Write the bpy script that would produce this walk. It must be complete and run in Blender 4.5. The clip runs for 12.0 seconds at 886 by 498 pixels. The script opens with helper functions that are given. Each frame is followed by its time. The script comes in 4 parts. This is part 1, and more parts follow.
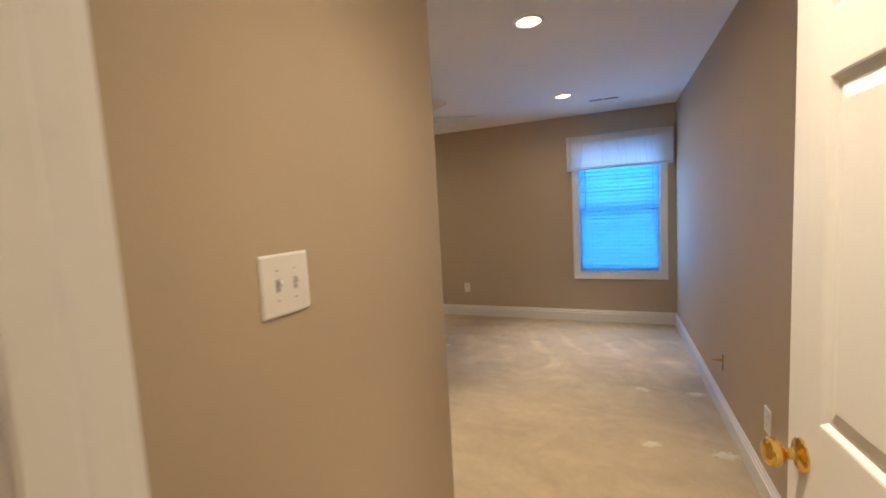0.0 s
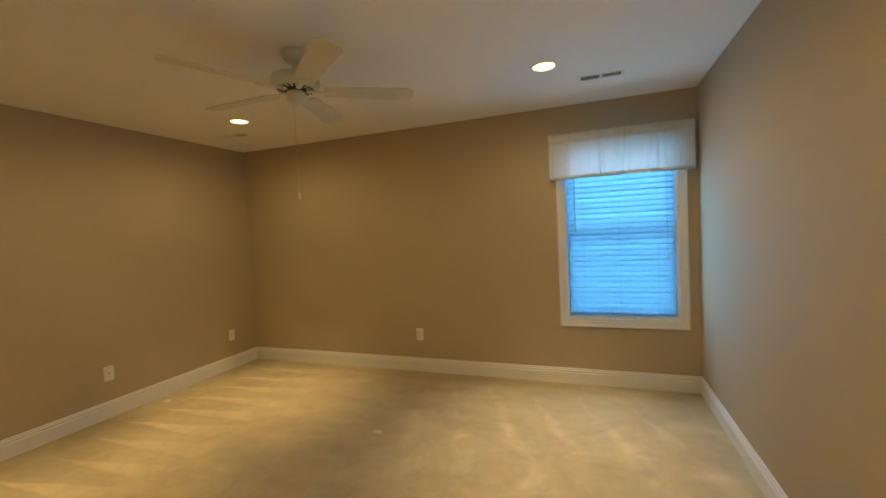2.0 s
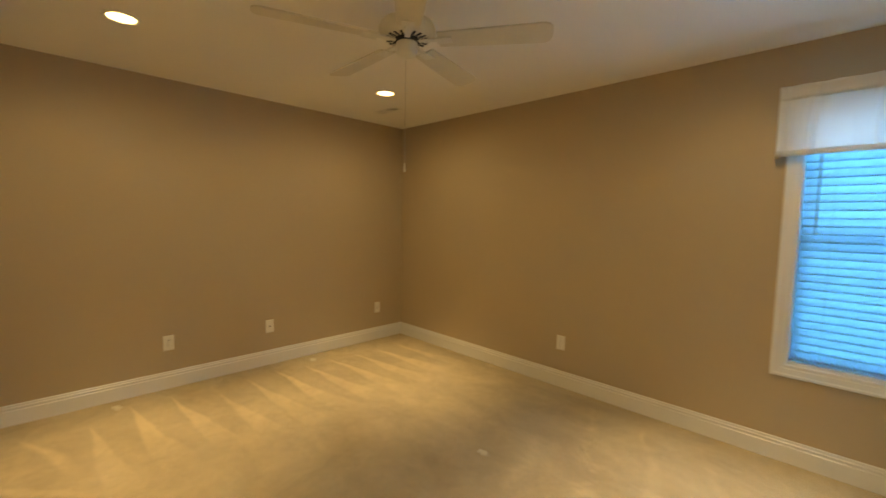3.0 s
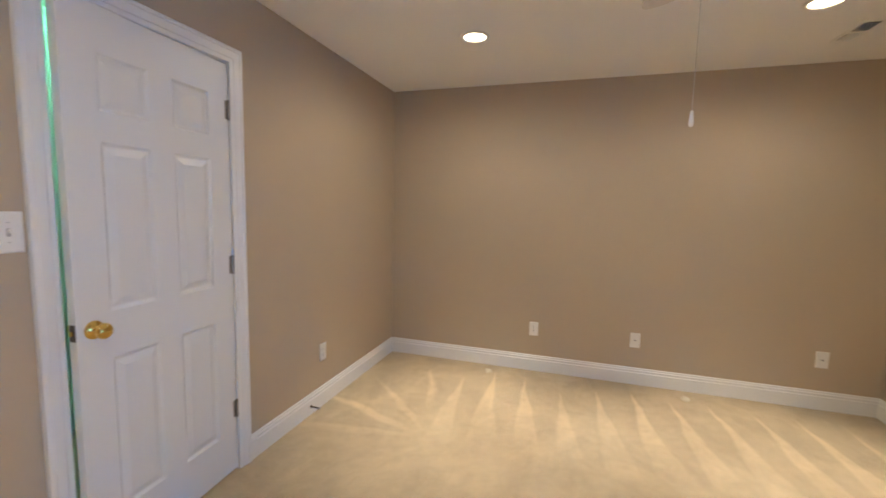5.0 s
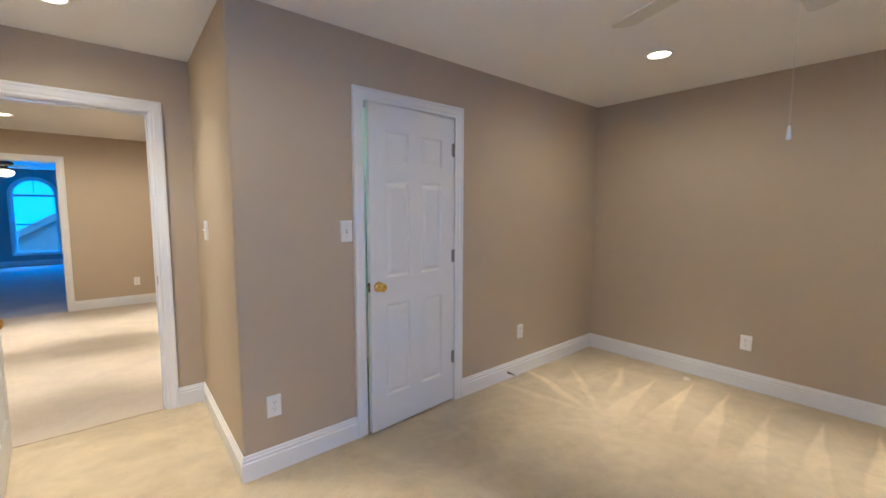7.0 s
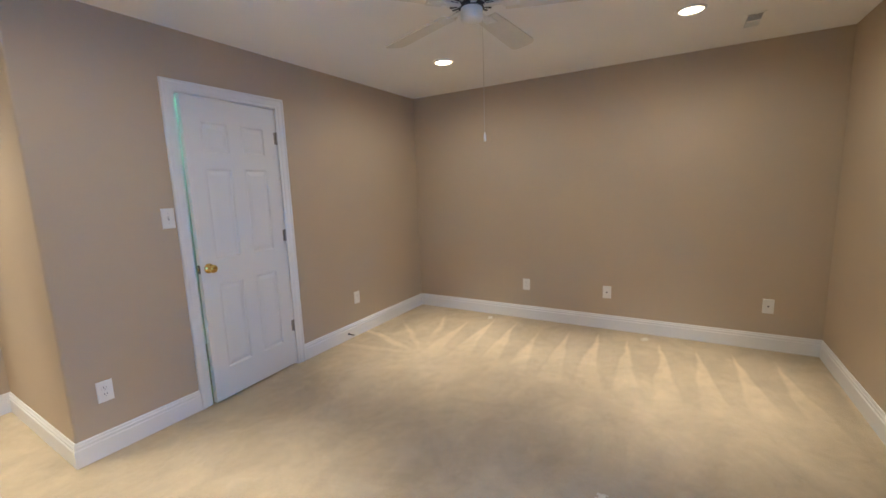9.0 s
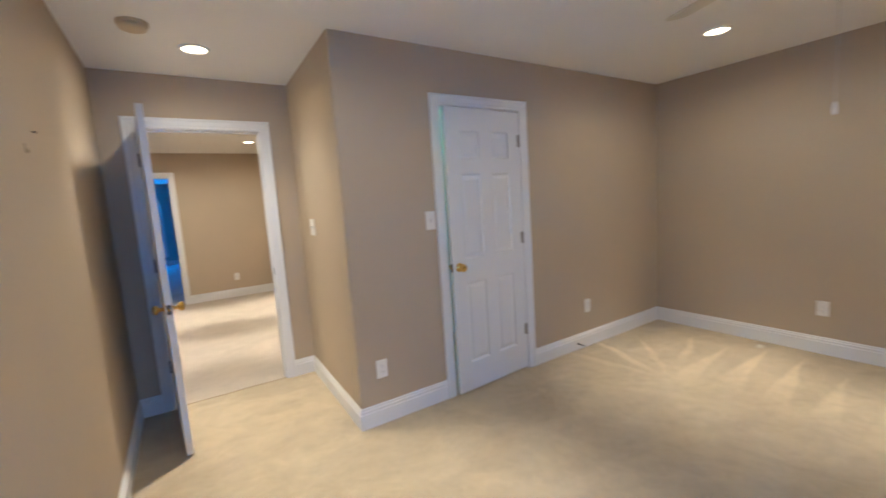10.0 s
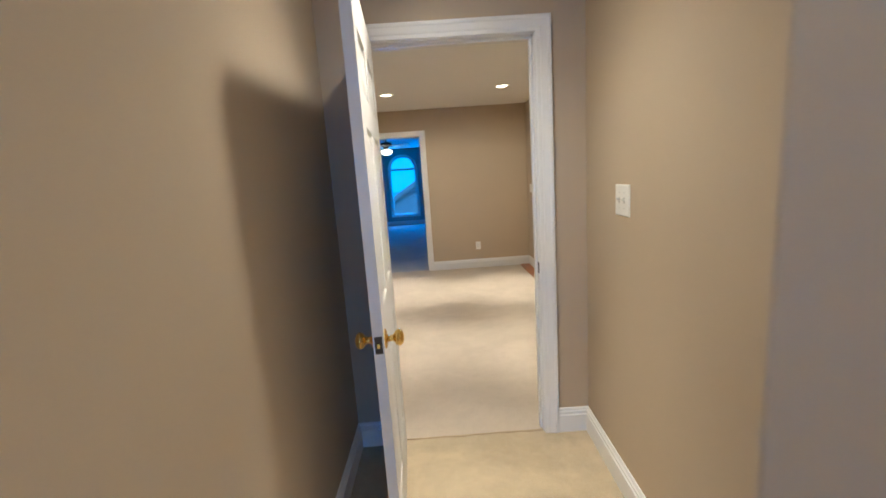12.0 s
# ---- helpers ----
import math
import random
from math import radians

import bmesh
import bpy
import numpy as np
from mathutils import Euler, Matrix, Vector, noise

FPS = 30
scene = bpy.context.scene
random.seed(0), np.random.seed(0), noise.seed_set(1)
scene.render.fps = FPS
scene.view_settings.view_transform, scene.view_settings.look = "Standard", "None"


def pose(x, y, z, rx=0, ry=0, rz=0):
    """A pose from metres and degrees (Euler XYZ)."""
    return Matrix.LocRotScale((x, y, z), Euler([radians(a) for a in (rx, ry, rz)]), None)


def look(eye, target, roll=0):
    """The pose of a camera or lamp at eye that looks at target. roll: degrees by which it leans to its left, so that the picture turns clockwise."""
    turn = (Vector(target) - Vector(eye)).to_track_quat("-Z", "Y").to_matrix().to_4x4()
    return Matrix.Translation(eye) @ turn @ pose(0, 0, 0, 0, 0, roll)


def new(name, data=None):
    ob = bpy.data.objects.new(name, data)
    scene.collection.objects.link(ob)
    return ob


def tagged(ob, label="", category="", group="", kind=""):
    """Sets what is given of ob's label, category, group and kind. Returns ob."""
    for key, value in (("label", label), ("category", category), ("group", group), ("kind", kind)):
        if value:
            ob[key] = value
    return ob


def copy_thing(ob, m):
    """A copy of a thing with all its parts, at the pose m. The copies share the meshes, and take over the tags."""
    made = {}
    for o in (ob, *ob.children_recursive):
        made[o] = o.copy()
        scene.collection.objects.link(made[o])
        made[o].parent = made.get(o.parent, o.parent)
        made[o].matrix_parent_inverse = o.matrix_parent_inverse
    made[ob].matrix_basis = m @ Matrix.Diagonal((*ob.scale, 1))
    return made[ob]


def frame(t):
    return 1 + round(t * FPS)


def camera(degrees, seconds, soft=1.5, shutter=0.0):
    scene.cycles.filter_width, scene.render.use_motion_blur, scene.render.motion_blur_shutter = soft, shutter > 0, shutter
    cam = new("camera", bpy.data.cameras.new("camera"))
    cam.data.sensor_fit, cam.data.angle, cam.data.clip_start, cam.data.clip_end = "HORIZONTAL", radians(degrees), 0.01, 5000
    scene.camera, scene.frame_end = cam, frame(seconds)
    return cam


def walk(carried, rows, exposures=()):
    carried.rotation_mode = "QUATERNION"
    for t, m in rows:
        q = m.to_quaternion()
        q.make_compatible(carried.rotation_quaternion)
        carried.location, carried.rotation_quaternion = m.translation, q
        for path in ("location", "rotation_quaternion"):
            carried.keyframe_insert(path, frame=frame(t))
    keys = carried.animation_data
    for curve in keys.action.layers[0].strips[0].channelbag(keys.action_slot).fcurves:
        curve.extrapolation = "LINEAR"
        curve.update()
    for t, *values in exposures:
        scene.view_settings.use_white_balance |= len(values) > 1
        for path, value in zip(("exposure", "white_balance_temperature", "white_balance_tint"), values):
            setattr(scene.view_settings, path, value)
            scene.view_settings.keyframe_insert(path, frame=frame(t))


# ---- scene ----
cam = camera(94.6, 12.0, 1.6, 0.3)

PATH = [
    (0, (-0.629, -0.204, 1.413), (-1.403, 1.631, 1.231), -3.2),
    (0.1, (-0.653, -0.148, 1.42), (-1.372, 1.709, 1.234), -3.1),
    (0.3, (-0.693, -0.025, 1.432), (-1.319, 1.861, 1.21), -3.0),
    (0.5, (-0.713, 0.089, 1.418), (-1.268, 2.002, 1.244), -4.1),
    (1, (-0.738, 0.445, 1.418), (-1.276, 2.369, 1.316), -4.3),
    (1.5, (-0.743, 0.819, 1.399), (-1.298, 2.739, 1.316), -3.7),
    (2, (-0.785, 1.183, 1.415), (-1.48, 3.057, 1.325), -2.8),
    (2.5, (-0.77, 1.515, 1.418), (-1.813, 3.217, 1.303), -0.9),
    (3, (-0.79, 1.816, 1.415), (-2.199, 3.228, 1.261), 1.1),
    (3.5, (-0.888, 2.142, 1.416), (-2.61, 3.137, 1.204), 1.8),
    (3.7, (-0.893, 2.265, 1.395), (-2.723, 3.044, 1.182), 1.9),
    (5.3, (-1.074, 2.913, 1.398), (-2.876, 2.068, 1.198), 0.8),
    (5.5, (-1.074, 2.985, 1.404), (-2.8, 1.994, 1.204), 0.4),
    (6, (-1.003, 3.2, 1.419), (-2.518, 1.909, 1.224), -0.1),
    (6.5, (-0.872, 3.273, 1.42), (-2.196, 1.784, 1.244), -0.1),
    (6.7, (-0.803, 3.311, 1.417), (-2.077, 1.78, 1.238), 0.1),
    (8.3, (-0.516, 3.894, 1.41), (-2.068, 2.664, 1.129), -0.8),
    (8.5, (-0.506, 3.922, 1.417), (-2.116, 2.77, 1.133), -1.2),
    (8.9, (-0.512, 3.953, 1.421), (-2.211, 2.939, 1.127), -1.9),
    (9, (-0.508, 3.946, 1.423), (-2.211, 2.941, 1.124), -2.1),
    (9.5, (-0.469, 3.88, 1.424), (-1.946, 2.564, 1.13), -3.2),
    (10, (-0.391, 3.593, 1.427), (-1.459, 1.92, 1.189), -3.8),
    (10.5, (-0.365, 3.297, 1.417), (-0.967, 1.407, 1.158), -4.7),
    (11, (-0.43, 2.929, 1.433), (-0.684, 0.963, 1.165), -5.3),
    (11.5, (-0.462, 2.519, 1.408), (-0.528, 0.542, 1.114), -4.7),
    (12, (-0.499, 2.049, 1.419), (-0.523, 0.079, 1.079), -3.9),
]
# stops, kelvin and tint over time: the clip's camera settles its white balance as it turns
LOOK = [(0.0, -0.7, 7800, 13), (0.5, -0.86, 8500, 12), (1.0, -0.98, 11000, 8), (1.5, -0.93, 14000, 3), (2.0, -0.84, 16000, 2), (3.0, -0.68, 17000, 3), (3.5, -0.56, 13400, 4), (3.8, -0.38, 9500, 6), (5.3, -0.04, 6600, 8), (6.0, -0.1, 6350, 8), (6.5, -0.14, 6000, 6), (8.3, -0.22, 6100, 7), (9.0, -0.18, 6100, 7), (10.5, -0.32, 5980, 6), (12.0, -0.48, 5980, 5)]
walk(cam, [(t, look(eye, target, roll)) for t, eye, target, roll in PATH], LOOK)

# ---- world and light ----
world = bpy.data.worlds.new("sky")
scene.world = world
world.use_nodes = True
wn = world.node_tree
sky = wn.nodes.new("ShaderNodeTexSky")
sky.sky_type = 'NISHITA'
sky.sun_disc = False
sky.sun_elevation = radians(38)
sky.sun_rotation = radians(200)
wn.nodes["Background"].inputs["Strength"].default_value = 0.05
wn.links.new(sky.outputs["Color"], wn.nodes["Background"].inputs["Color"])

sun = new("sun", bpy.data.lights.new("sun", 'SUN'))
sun.data.energy, sun.data.angle, sun.data.color = 2.0, radians(0.6), (0.5, 0.74, 1.0)
sun.matrix_world = look((-4, -30, 20), (0, -20, 0))

WARM = (1.0, 0.893, 0.735)
DAY = (0.0, 0.275, 1.0)
SKYLIGHT = (0.11, 0.385, 1.0)
CEIL = 2.44


def downlight_lamp(x, y, watts, cone=128, blend=0.75, radius=0.05):
    lamp = new("downlight_lamp", bpy.data.lights.new("downlight_lamp", 'SPOT'))
    lamp.data.energy, lamp.data.color = watts, WARM
    lamp.data.spot_size, lamp.data.spot_blend = radians(cone), blend
    lamp.data.shadow_soft_size = radius
    lamp.location = (x, y, CEIL - 0.035)
    return lamp


ROOM_LIGHTS = [(-1.05, 2.20), (-1.056, 3.94), (-3.60, 2.19), (-3.615, 3.935)]
ENTRY_LIGHT = (-0.60, 0.60)
# The landing lamp at x 1.6 is unseen, added to light the east end.
HALL_LIGHTS = [(-0.01, -3.08), (-1.38, -2.98), (0.02, -1.30), (-1.36, -1.20), (1.6, -2.2)]
# each reflector lamp: a bright beam and the cut-off of its can
for lx, ly in ROOM_LIGHTS:
    downlight_lamp(lx, ly, 24, 178, 0.62)
    downlight_lamp(lx, ly, 232, 60, 1.0)
downlight_lamp(-0.565, 0.615, 11, 174, 0.6, 0.035)
downlight_lamp(-0.565, 0.615, 76, 122, 1.0, 0.035)
downlight_lamp(-0.565, 0.615, 190, 56, 1.0, 0.035)
for lx, ly in HALL_LIGHTS:
    downlight_lamp(lx, ly, 44 if ly < -2 else 26, 178, 0.6)
    downlight_lamp(lx, ly, 330 if ly < -2 else 260, 48, 1.0)


def window_lamp(name, x, y, z, w, h, watts, turn, color=DAY):
    lamp = new(name, bpy.data.lights.new(name, 'AREA'))
    lamp.data.shape, lamp.data.size, lamp.data.size_y = 'RECTANGLE', w, h
    lamp.data.energy, lamp.data.color = watts, color
    lamp.matrix_world = pose(x, y, z, 90, 0, turn)
    return lamp


# daylight in the opening of the bedroom window and of the arched window
window_lamp("window_daylight", -0.587, 5.10, 1.35, 1.0, 1.6, 84, 180)
window_lamp("window_skylight", -0.583, 4.936, 1.32, 0.80, 1.38, 28, 180, SKYLIGHT)
window_lamp("arched_window_daylight", 0.45, -11.52, 1.3, 1.0, 2.0, 160, 0)

# ---- materials ----


def mat(name, color, rough=0.6, metal=0.0, vary=0.06, big=2.0, fine=180.0, bump=0.05, spec=0.5, coat=0.0, dist=0.002):
    m = bpy.data.materials.new(name)
    m.use_nodes = True
    nt = m.node_tree
    b = nt.nodes["Principled BSDF"]
    b.inputs["Roughness"].default_value, b.inputs["Metallic"].default_value = rough, metal
    b.inputs["Specular IOR Level"].default_value = spec
    b.inputs["Coat Weight"].default_value = coat
    tc = nt.nodes.new("ShaderNodeTexCoord")
    n1 = nt.nodes.new("ShaderNodeTexNoise")
    n1.inputs["Scale"].default_value, n1.inputs["Detail"].default_value = big, 5
    n2 = nt.nodes.new("ShaderNodeTexNoise")
    n2.inputs["Scale"].default_value, n2.inputs["Detail"].default_value = fine, 3
    nt.links.new(tc.outputs["Object"], n1.inputs["Vector"])
    nt.links.new(tc.outputs["Object"], n2.inputs["Vector"])
    mix = nt.nodes.new("ShaderNodeMath")
    mix.operation = 'MULTIPLY_ADD'
    mix.inputs[1].default_value = 0.65
    nt.links.new(n1.outputs["Fac"], mix.inputs[0])
    half = nt.nodes.new("ShaderNodeMath")
    half.operation = 'MULTIPLY'
    half.inputs[1].default_value = 0.35
    nt.links.new(n2.outputs["Fac"], half.inputs[0])
    nt.links.new(half.outputs[0], mix.inputs[2])
    ramp = nt.nodes.new("ShaderNodeValToRGB")
    ramp.color_ramp.elements[0].position, ramp.color_ramp.elements[1].position = 0.3, 0.7
    ramp.color_ramp.elements[0].color = (*[c * (1 - vary) for c in color], 1)
    ramp.color_ramp.elements[1].color = (*[min(1, c * (1 + vary)) for c in color], 1)
    nt.links.new(mix.outputs[0], ramp.inputs["Fac"])
    nt.links.new(ramp.outputs["Color"], b.inputs["Base Color"])
    rr = nt.nodes.new("ShaderNodeMapRange")
    rr.inputs["To Min"].default_value, rr.inputs["To Max"].default_value = max(0.02, rough - 0.08), min(1, rough + 0.08)
    nt.links.new(n1.outputs["Fac"], rr.inputs["Value"])
    nt.links.new(rr.outputs["Result"], b.inputs["Roughness"])
    if bump:
        bp = nt.nodes.new("ShaderNodeBump")
        bp.inputs["Strength"].default_value, bp.inputs["Distance"].default_value = bump, dist
        nt.links.new(n2.outputs["Fac"], bp.inputs["Height"])
        nt.links.new(bp.outputs["Normal"], b.inputs["Normal"])
    return m


def emitter(name, color, strength):
    m = bpy.data.materials.new(name)
    m.use_nodes = True
    b = m.node_tree.nodes["Principled BSDF"]
    b.inputs["Base Color"].default_value = (0.8, 0.8, 0.8, 1)
    b.inputs["Emission Color"].default_value = (*color, 1)
    b.inputs["Emission Strength"].default_value = strength
    return m


def see_through(name, color, share, rough=0.7, inner=None):
    """Thin cloth or plastic that lets part of the light through."""
    m = mat(name, color, rough, vary=0.04, big=8, fine=300, bump=0.08)
    nt = m.node_tree
    b, out = nt.nodes["Principled BSDF"], nt.nodes["Material Output"]
    tr = nt.nodes.new("ShaderNodeBsdfTranslucent")
    tr.inputs["Color"].default_value = (*(inner or color), 1)
    mix = nt.nodes.new("ShaderNodeMixShader")
    mix.inputs["Fac"].default_value = share
    nt.links.new(b.outputs[0], mix.inputs[1])
    nt.links.new(tr.outputs[0], mix.inputs[2])
    nt.links.new(mix.outputs[0], out.inputs["Surface"])
    return m


def carpet(name, color, marks=False):
    """Cut-pile carpet: fibre relief, trodden patches, and vacuum strokes along the west wall."""
    m = bpy.data.materials.new(name)
    m.use_nodes = True
    nt = m.node_tree
    N, L = nt.nodes.new, nt.links.new
    b = nt.nodes["Principled BSDF"]
    b.inputs["Roughness"].default_value = 0.95
    b.inputs["Specular IOR Level"].default_value = 0.1
    b.inputs["Sheen Weight"].default_value = 0.25
    b.inputs["Sheen Roughness"].default_value = 0.6
    tc = N("ShaderNodeTexCoord")

    def math_node(op, a, c=None, d=None, clamp=False):
        n = N("ShaderNodeMath")
        n.operation, n.use_clamp = op, clamp
        for i, v in enumerate((a, c, d)):
            if v is None:
                continue
            if isinstance(v, (int, float)):
                n.inputs[i].default_value = v
            else:
                L(v, n.inputs[i])
        return n.outputs[0]

    def noise_node(scale, detail, stretch=(1, 1, 1), turn=0.0, rough=0.5, warp=0.0):
        mp = N("ShaderNodeMapping")
        mp.inputs["Scale"].default_value = stretch
        mp.inputs["Rotation"].default_value = (0, 0, turn)
        L(tc.outputs["Object"], mp.inputs["Vector"])
        n = N("ShaderNodeTexNoise")
        n.inputs["Scale"].default_value, n.inputs["Detail"].default_value = scale, detail
        n.inputs["Roughness"].default_value, n.inputs["Distortion"].default_value = rough, warp
        L(mp.outputs["Vector"], n.inputs["Vector"])
        return n.outputs["Fac"]

    fibre = noise_node(420, 3)
    tuft = noise_node(90, 3)
    patch = noise_node(1.9, 6, (1, 1, 1), 0.4, 0.66, 0.9)
    mottle = noise_node(13, 4, (1, 1, 1), 0.9, 0.6, 0.6)
    stroke = noise_node(2.6, 3, (0.75, 1.7, 1), radians(35), 0.5, 0.5)
    nap = math_node('ADD', math_node('MULTIPLY', patch, 0.5), math_node('MULTIPLY', stroke, 0.3))
    nap = math_node('ADD', nap, math_node('MULTIPLY', mottle, 0.2))
    nap = math_node('MULTIPLY_ADD', nap, 4.0, -1.6, True)
    nap = math_node('MULTIPLY', nap, 0.95 if marks else 0.5)
    if marks:
        sep = N("ShaderNodeSeparateXYZ")
        wob = N("ShaderNodeTexNoise")
        wob.inputs["Scale"].default_value = 2.2
        L(tc.outputs["Object"], wob.inputs["Vector"])
        wv = N("ShaderNodeVectorMath")
        wv.operation = 'MULTIPLY_ADD'
        L(wob.outputs["Color"], wv.inputs[0])
        wv.inputs[1].default_value = (0.14, 0.10, 0)
        L(tc.outputs["Object"], wv.inputs[2])
        L(wv.outputs[0], sep.inputs[0])
        x, y = sep.outputs[0], sep.outputs[1]

        def clamped(v, lo, gain):
            """A soft step: 0 below lo, rising by gain a unit."""
            return math_node('MULTIPLY', math_node('SUBTRACT', v, lo), gain, None, True)

        def wedges(along, u, pitch, first, width, soft):
            """A row of strokes that widen from their tips (u = 0) to their bases (u = 1), each of its own length and weight."""
            cell = math_node('DIVIDE', math_node('SUBTRACT', along, first), pitch)
            luck = N("ShaderNodeTexWhiteNoise")
            luck.noise_dimensions = '1D'
            L(math_node('FLOOR', cell), luck.inputs["W"])
            chance = luck.outputs["Value"]
            own = math_node('MULTIPLY_ADD', chance, 0.22, math_node('SUBTRACT', u, 0.11))
            tri = math_node('ABSOLUTE', math_node('SUBTRACT', math_node('FRACT', cell), 0.5))
            inside = math_node('MULTIPLY', math_node('SUBTRACT', math_node('MULTIPLY', own, width), tri), soft, None, True)
            fade = math_node('POWER', math_node('SUBTRACT', 1.12, own, None, True), 0.8)
            tipped = clamped(own, 0.0, 9.0)
            weight = math_node('MULTIPLY_ADD', chance, 0.5, 0.6)
            return math_node('MULTIPLY', math_node('MULTIPLY', math_node('MULTIPLY', inside, fade), tipped), weight)

        # strokes off the west wall, one every 26 cm, leaning a little north
        u = math_node('DIVIDE', math_node('ADD', x, 4.34), 1.02)
        lean = math_node('MULTIPLY_ADD', u, -0.09, y)
        west = math_node('MULTIPLY', wedges(lean, u, 0.26, 1.66, 0.36, 12.0), clamped(y, 1.90, 6.0))
        # strokes that fan out from one stand towards the corner
        dx, dy = math_node('ADD', x, 3.24), math_node('SUBTRACT', y, 2.12)
        ang = math_node('ARCTAN2', dy, dx)
        rad = math_node('SQRT', math_node('ADD', math_node('MULTIPLY', dx, dx), math_node('MULTIPLY', dy, dy)))
        fan_u = math_node('SUBTRACT', 1.04, math_node('DIVIDE', rad, 1.12))
        fan = wedges(ang, fan_u, 0.46, -3.02, 0.32, 9.0)
        fan = math_node('MULTIPLY', fan, math_node('MULTIPLY', math_node('SUBTRACT', 2.02, y), 8.0, None, True))
        fan = math_node('MULTIPLY', fan, math_node('MULTIPLY', math_node('SUBTRACT', -3.06, x), 6.0, None, True))
        fan = math_node('MULTIPLY', fan, clamped(rad, 0.06, 10.0))
        # broad faint strokes off the window wall
        un = math_node('DIVIDE', math_node('SUBTRACT', 4.86, y), 1.75)
        slant = math_node('MULTIPLY_ADD', un, -0.78, x)
        north = math_node('MULTIPLY', wedges(slant, un, 0.36, -4.40, 0.46, 5.0), clamped(x, -2.25, 2.5))
        mark = math_node('MAXIMUM', math_node('MAXIMUM', west, fan), math_node('MULTIPLY', north, math_node('MULTIPLY_ADD', patch, 4.5, -1.75, True)))
        mark = math_node('MULTIPLY', mark, math_node('MULTIPLY_ADD', mottle, 0.9, 0.5, True))
        nap = math_node('ADD', nap, math_node('MULTIPLY', mark, 1.25))
    shade = math_node('ADD', math_node('MULTIPLY', nap, 0.5), math_node('MULTIPLY', math_node('ADD', fibre, tuft), 0.22))
    ramp = N("ShaderNodeValToRGB")
    ramp.color_ramp.elements[0].position, ramp.color_ramp.elements[1].position = 0.12, 0.95
    ramp.color_ramp.elements[0].color = (*[c * 0.69 for c in color], 1)
    ramp.color_ramp.elements[1].color = (*[min(1, c * k) for c, k in zip(color, (1.27, 1.31, 1.37))], 1)
    L(shade, ramp.inputs["Fac"])
    L(ramp.outputs["Color"], b.inputs["Base Color"])
    bp = N("ShaderNodeBump")
    bp.inputs["Strength"].default_value, bp.inputs["Distance"].default_value = 0.6, 0.006
    L(math_node('ADD', fibre, tuft), bp.inputs["Height"])
    L(bp.outputs["Normal"], b.inputs["Normal"])
    return m


PAINT = mat("tan_wall_paint", (0.479, 0.386, 0.280), 0.75, vary=0.035, big=1.3, fine=240, bump=0.12, spec=0.3)
CEILING = mat("ceiling_paint", (0.85, 0.83, 0.80), 0.9, vary=0.02, big=1.0, fine=160, bump=0.15, spec=0.2)
TRIM = mat("white_trim_enamel", (0.76, 0.75, 0.73), 0.32, vary=0.02, big=3, fine=60, bump=0.03)
DOOR = mat("white_door_enamel", (0.71, 0.71, 0.70), 0.38, vary=0.02, big=3, fine=90, bump=0.05)
BRASS = mat("polished_brass", (0.83, 0.55, 0.16), 0.14, 1.0, vary=0.08, big=20, fine=200, bump=0.01)
BRONZE = mat("dark_bronze", (0.10, 0.085, 0.07), 0.4, 0.8, vary=0.15, big=20, fine=200, bump=0.03)
HINGE = mat("aged_hinge_steel", (0.33, 0.30, 0.26), 0.42, 0.85, vary=0.12, big=20, fine=200, bump=0.03)
PLASTIC = mat("white_plastic", (0.78, 0.76, 0.72), 0.35, vary=0.02, big=10, fine=120, bump=0.01)
SLOT = mat("dark_slot", (0.03, 0.027, 0.025), 0.7, bump=0)
GREYTEXT = mat("grey_moulding", (0.45, 0.43, 0.41), 0.6, bump=0)
FANWHITE = mat("fan_white_enamel", (0.70, 0.68, 0.62), 0.4, vary=0.04, big=6, fine=100, bump=0.02)
BLADE = mat("fan_blade_white", (0.66, 0.62, 0.53), 0.5, vary=0.06, big=5, fine=60, bump=0.03)
BEIGE = mat("aged_beige_plastic", (0.56, 0.44, 0.29), 0.5, vary=0.05, big=10, fine=90, bump=0.02)
DUCT = mat("dark_duct", (0.04, 0.04, 0.045), 0.8, bump=0)
VENTMETAL = mat("vent_enamel", (0.78, 0.76, 0.72), 0.45, vary=0.03, bump=0.02)
GLOW = emitter("lamp_face", (1.0, 0.80, 0.52), 14.0)
BOWL = emitter("glass_bowl", (1.0, 0.88, 0.66), 5.0)
TUBE = emitter("fluorescent_tube", (0.22, 1.0, 0.62), 60.0)
CLOTH = see_through("valance_cotton", (0.84, 0.84, 0.83), 0.50)
HEMCLOTH = see_through("doubled_cotton", (0.80, 0.79, 0.77), 0.42)
# Backlit look put into the colour: white slats given dark blue faces.
SLAT = see_through("backlit_blind_slat", (0.16, 0.19, 0.23), 0.88, 0.6, (0.70, 0.78, 0.80))
SCREEN = bpy.data.materials.new("insect_mesh")
SCREEN.use_nodes = True
sn = SCREEN.node_tree
clear_wire, wire_mix = sn.nodes.new("ShaderNodeBsdfTransparent"), sn.nodes.new("ShaderNodeMixShader")
sn.nodes["Principled BSDF"].inputs["Base Color"].default_value = (0.08, 0.08, 0.085, 1)
wire_mix.inputs["Fac"].default_value = 0.10
sn.links.new(clear_wire.outputs[0], wire_mix.inputs[1])
sn.links.new(sn.nodes["Principled BSDF"].outputs[0], wire_mix.inputs[2])
sn.links.new(wire_mix.outputs[0], sn.nodes["Material Output"].inputs["Surface"])
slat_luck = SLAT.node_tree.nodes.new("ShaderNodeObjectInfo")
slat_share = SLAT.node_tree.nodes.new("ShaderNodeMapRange")
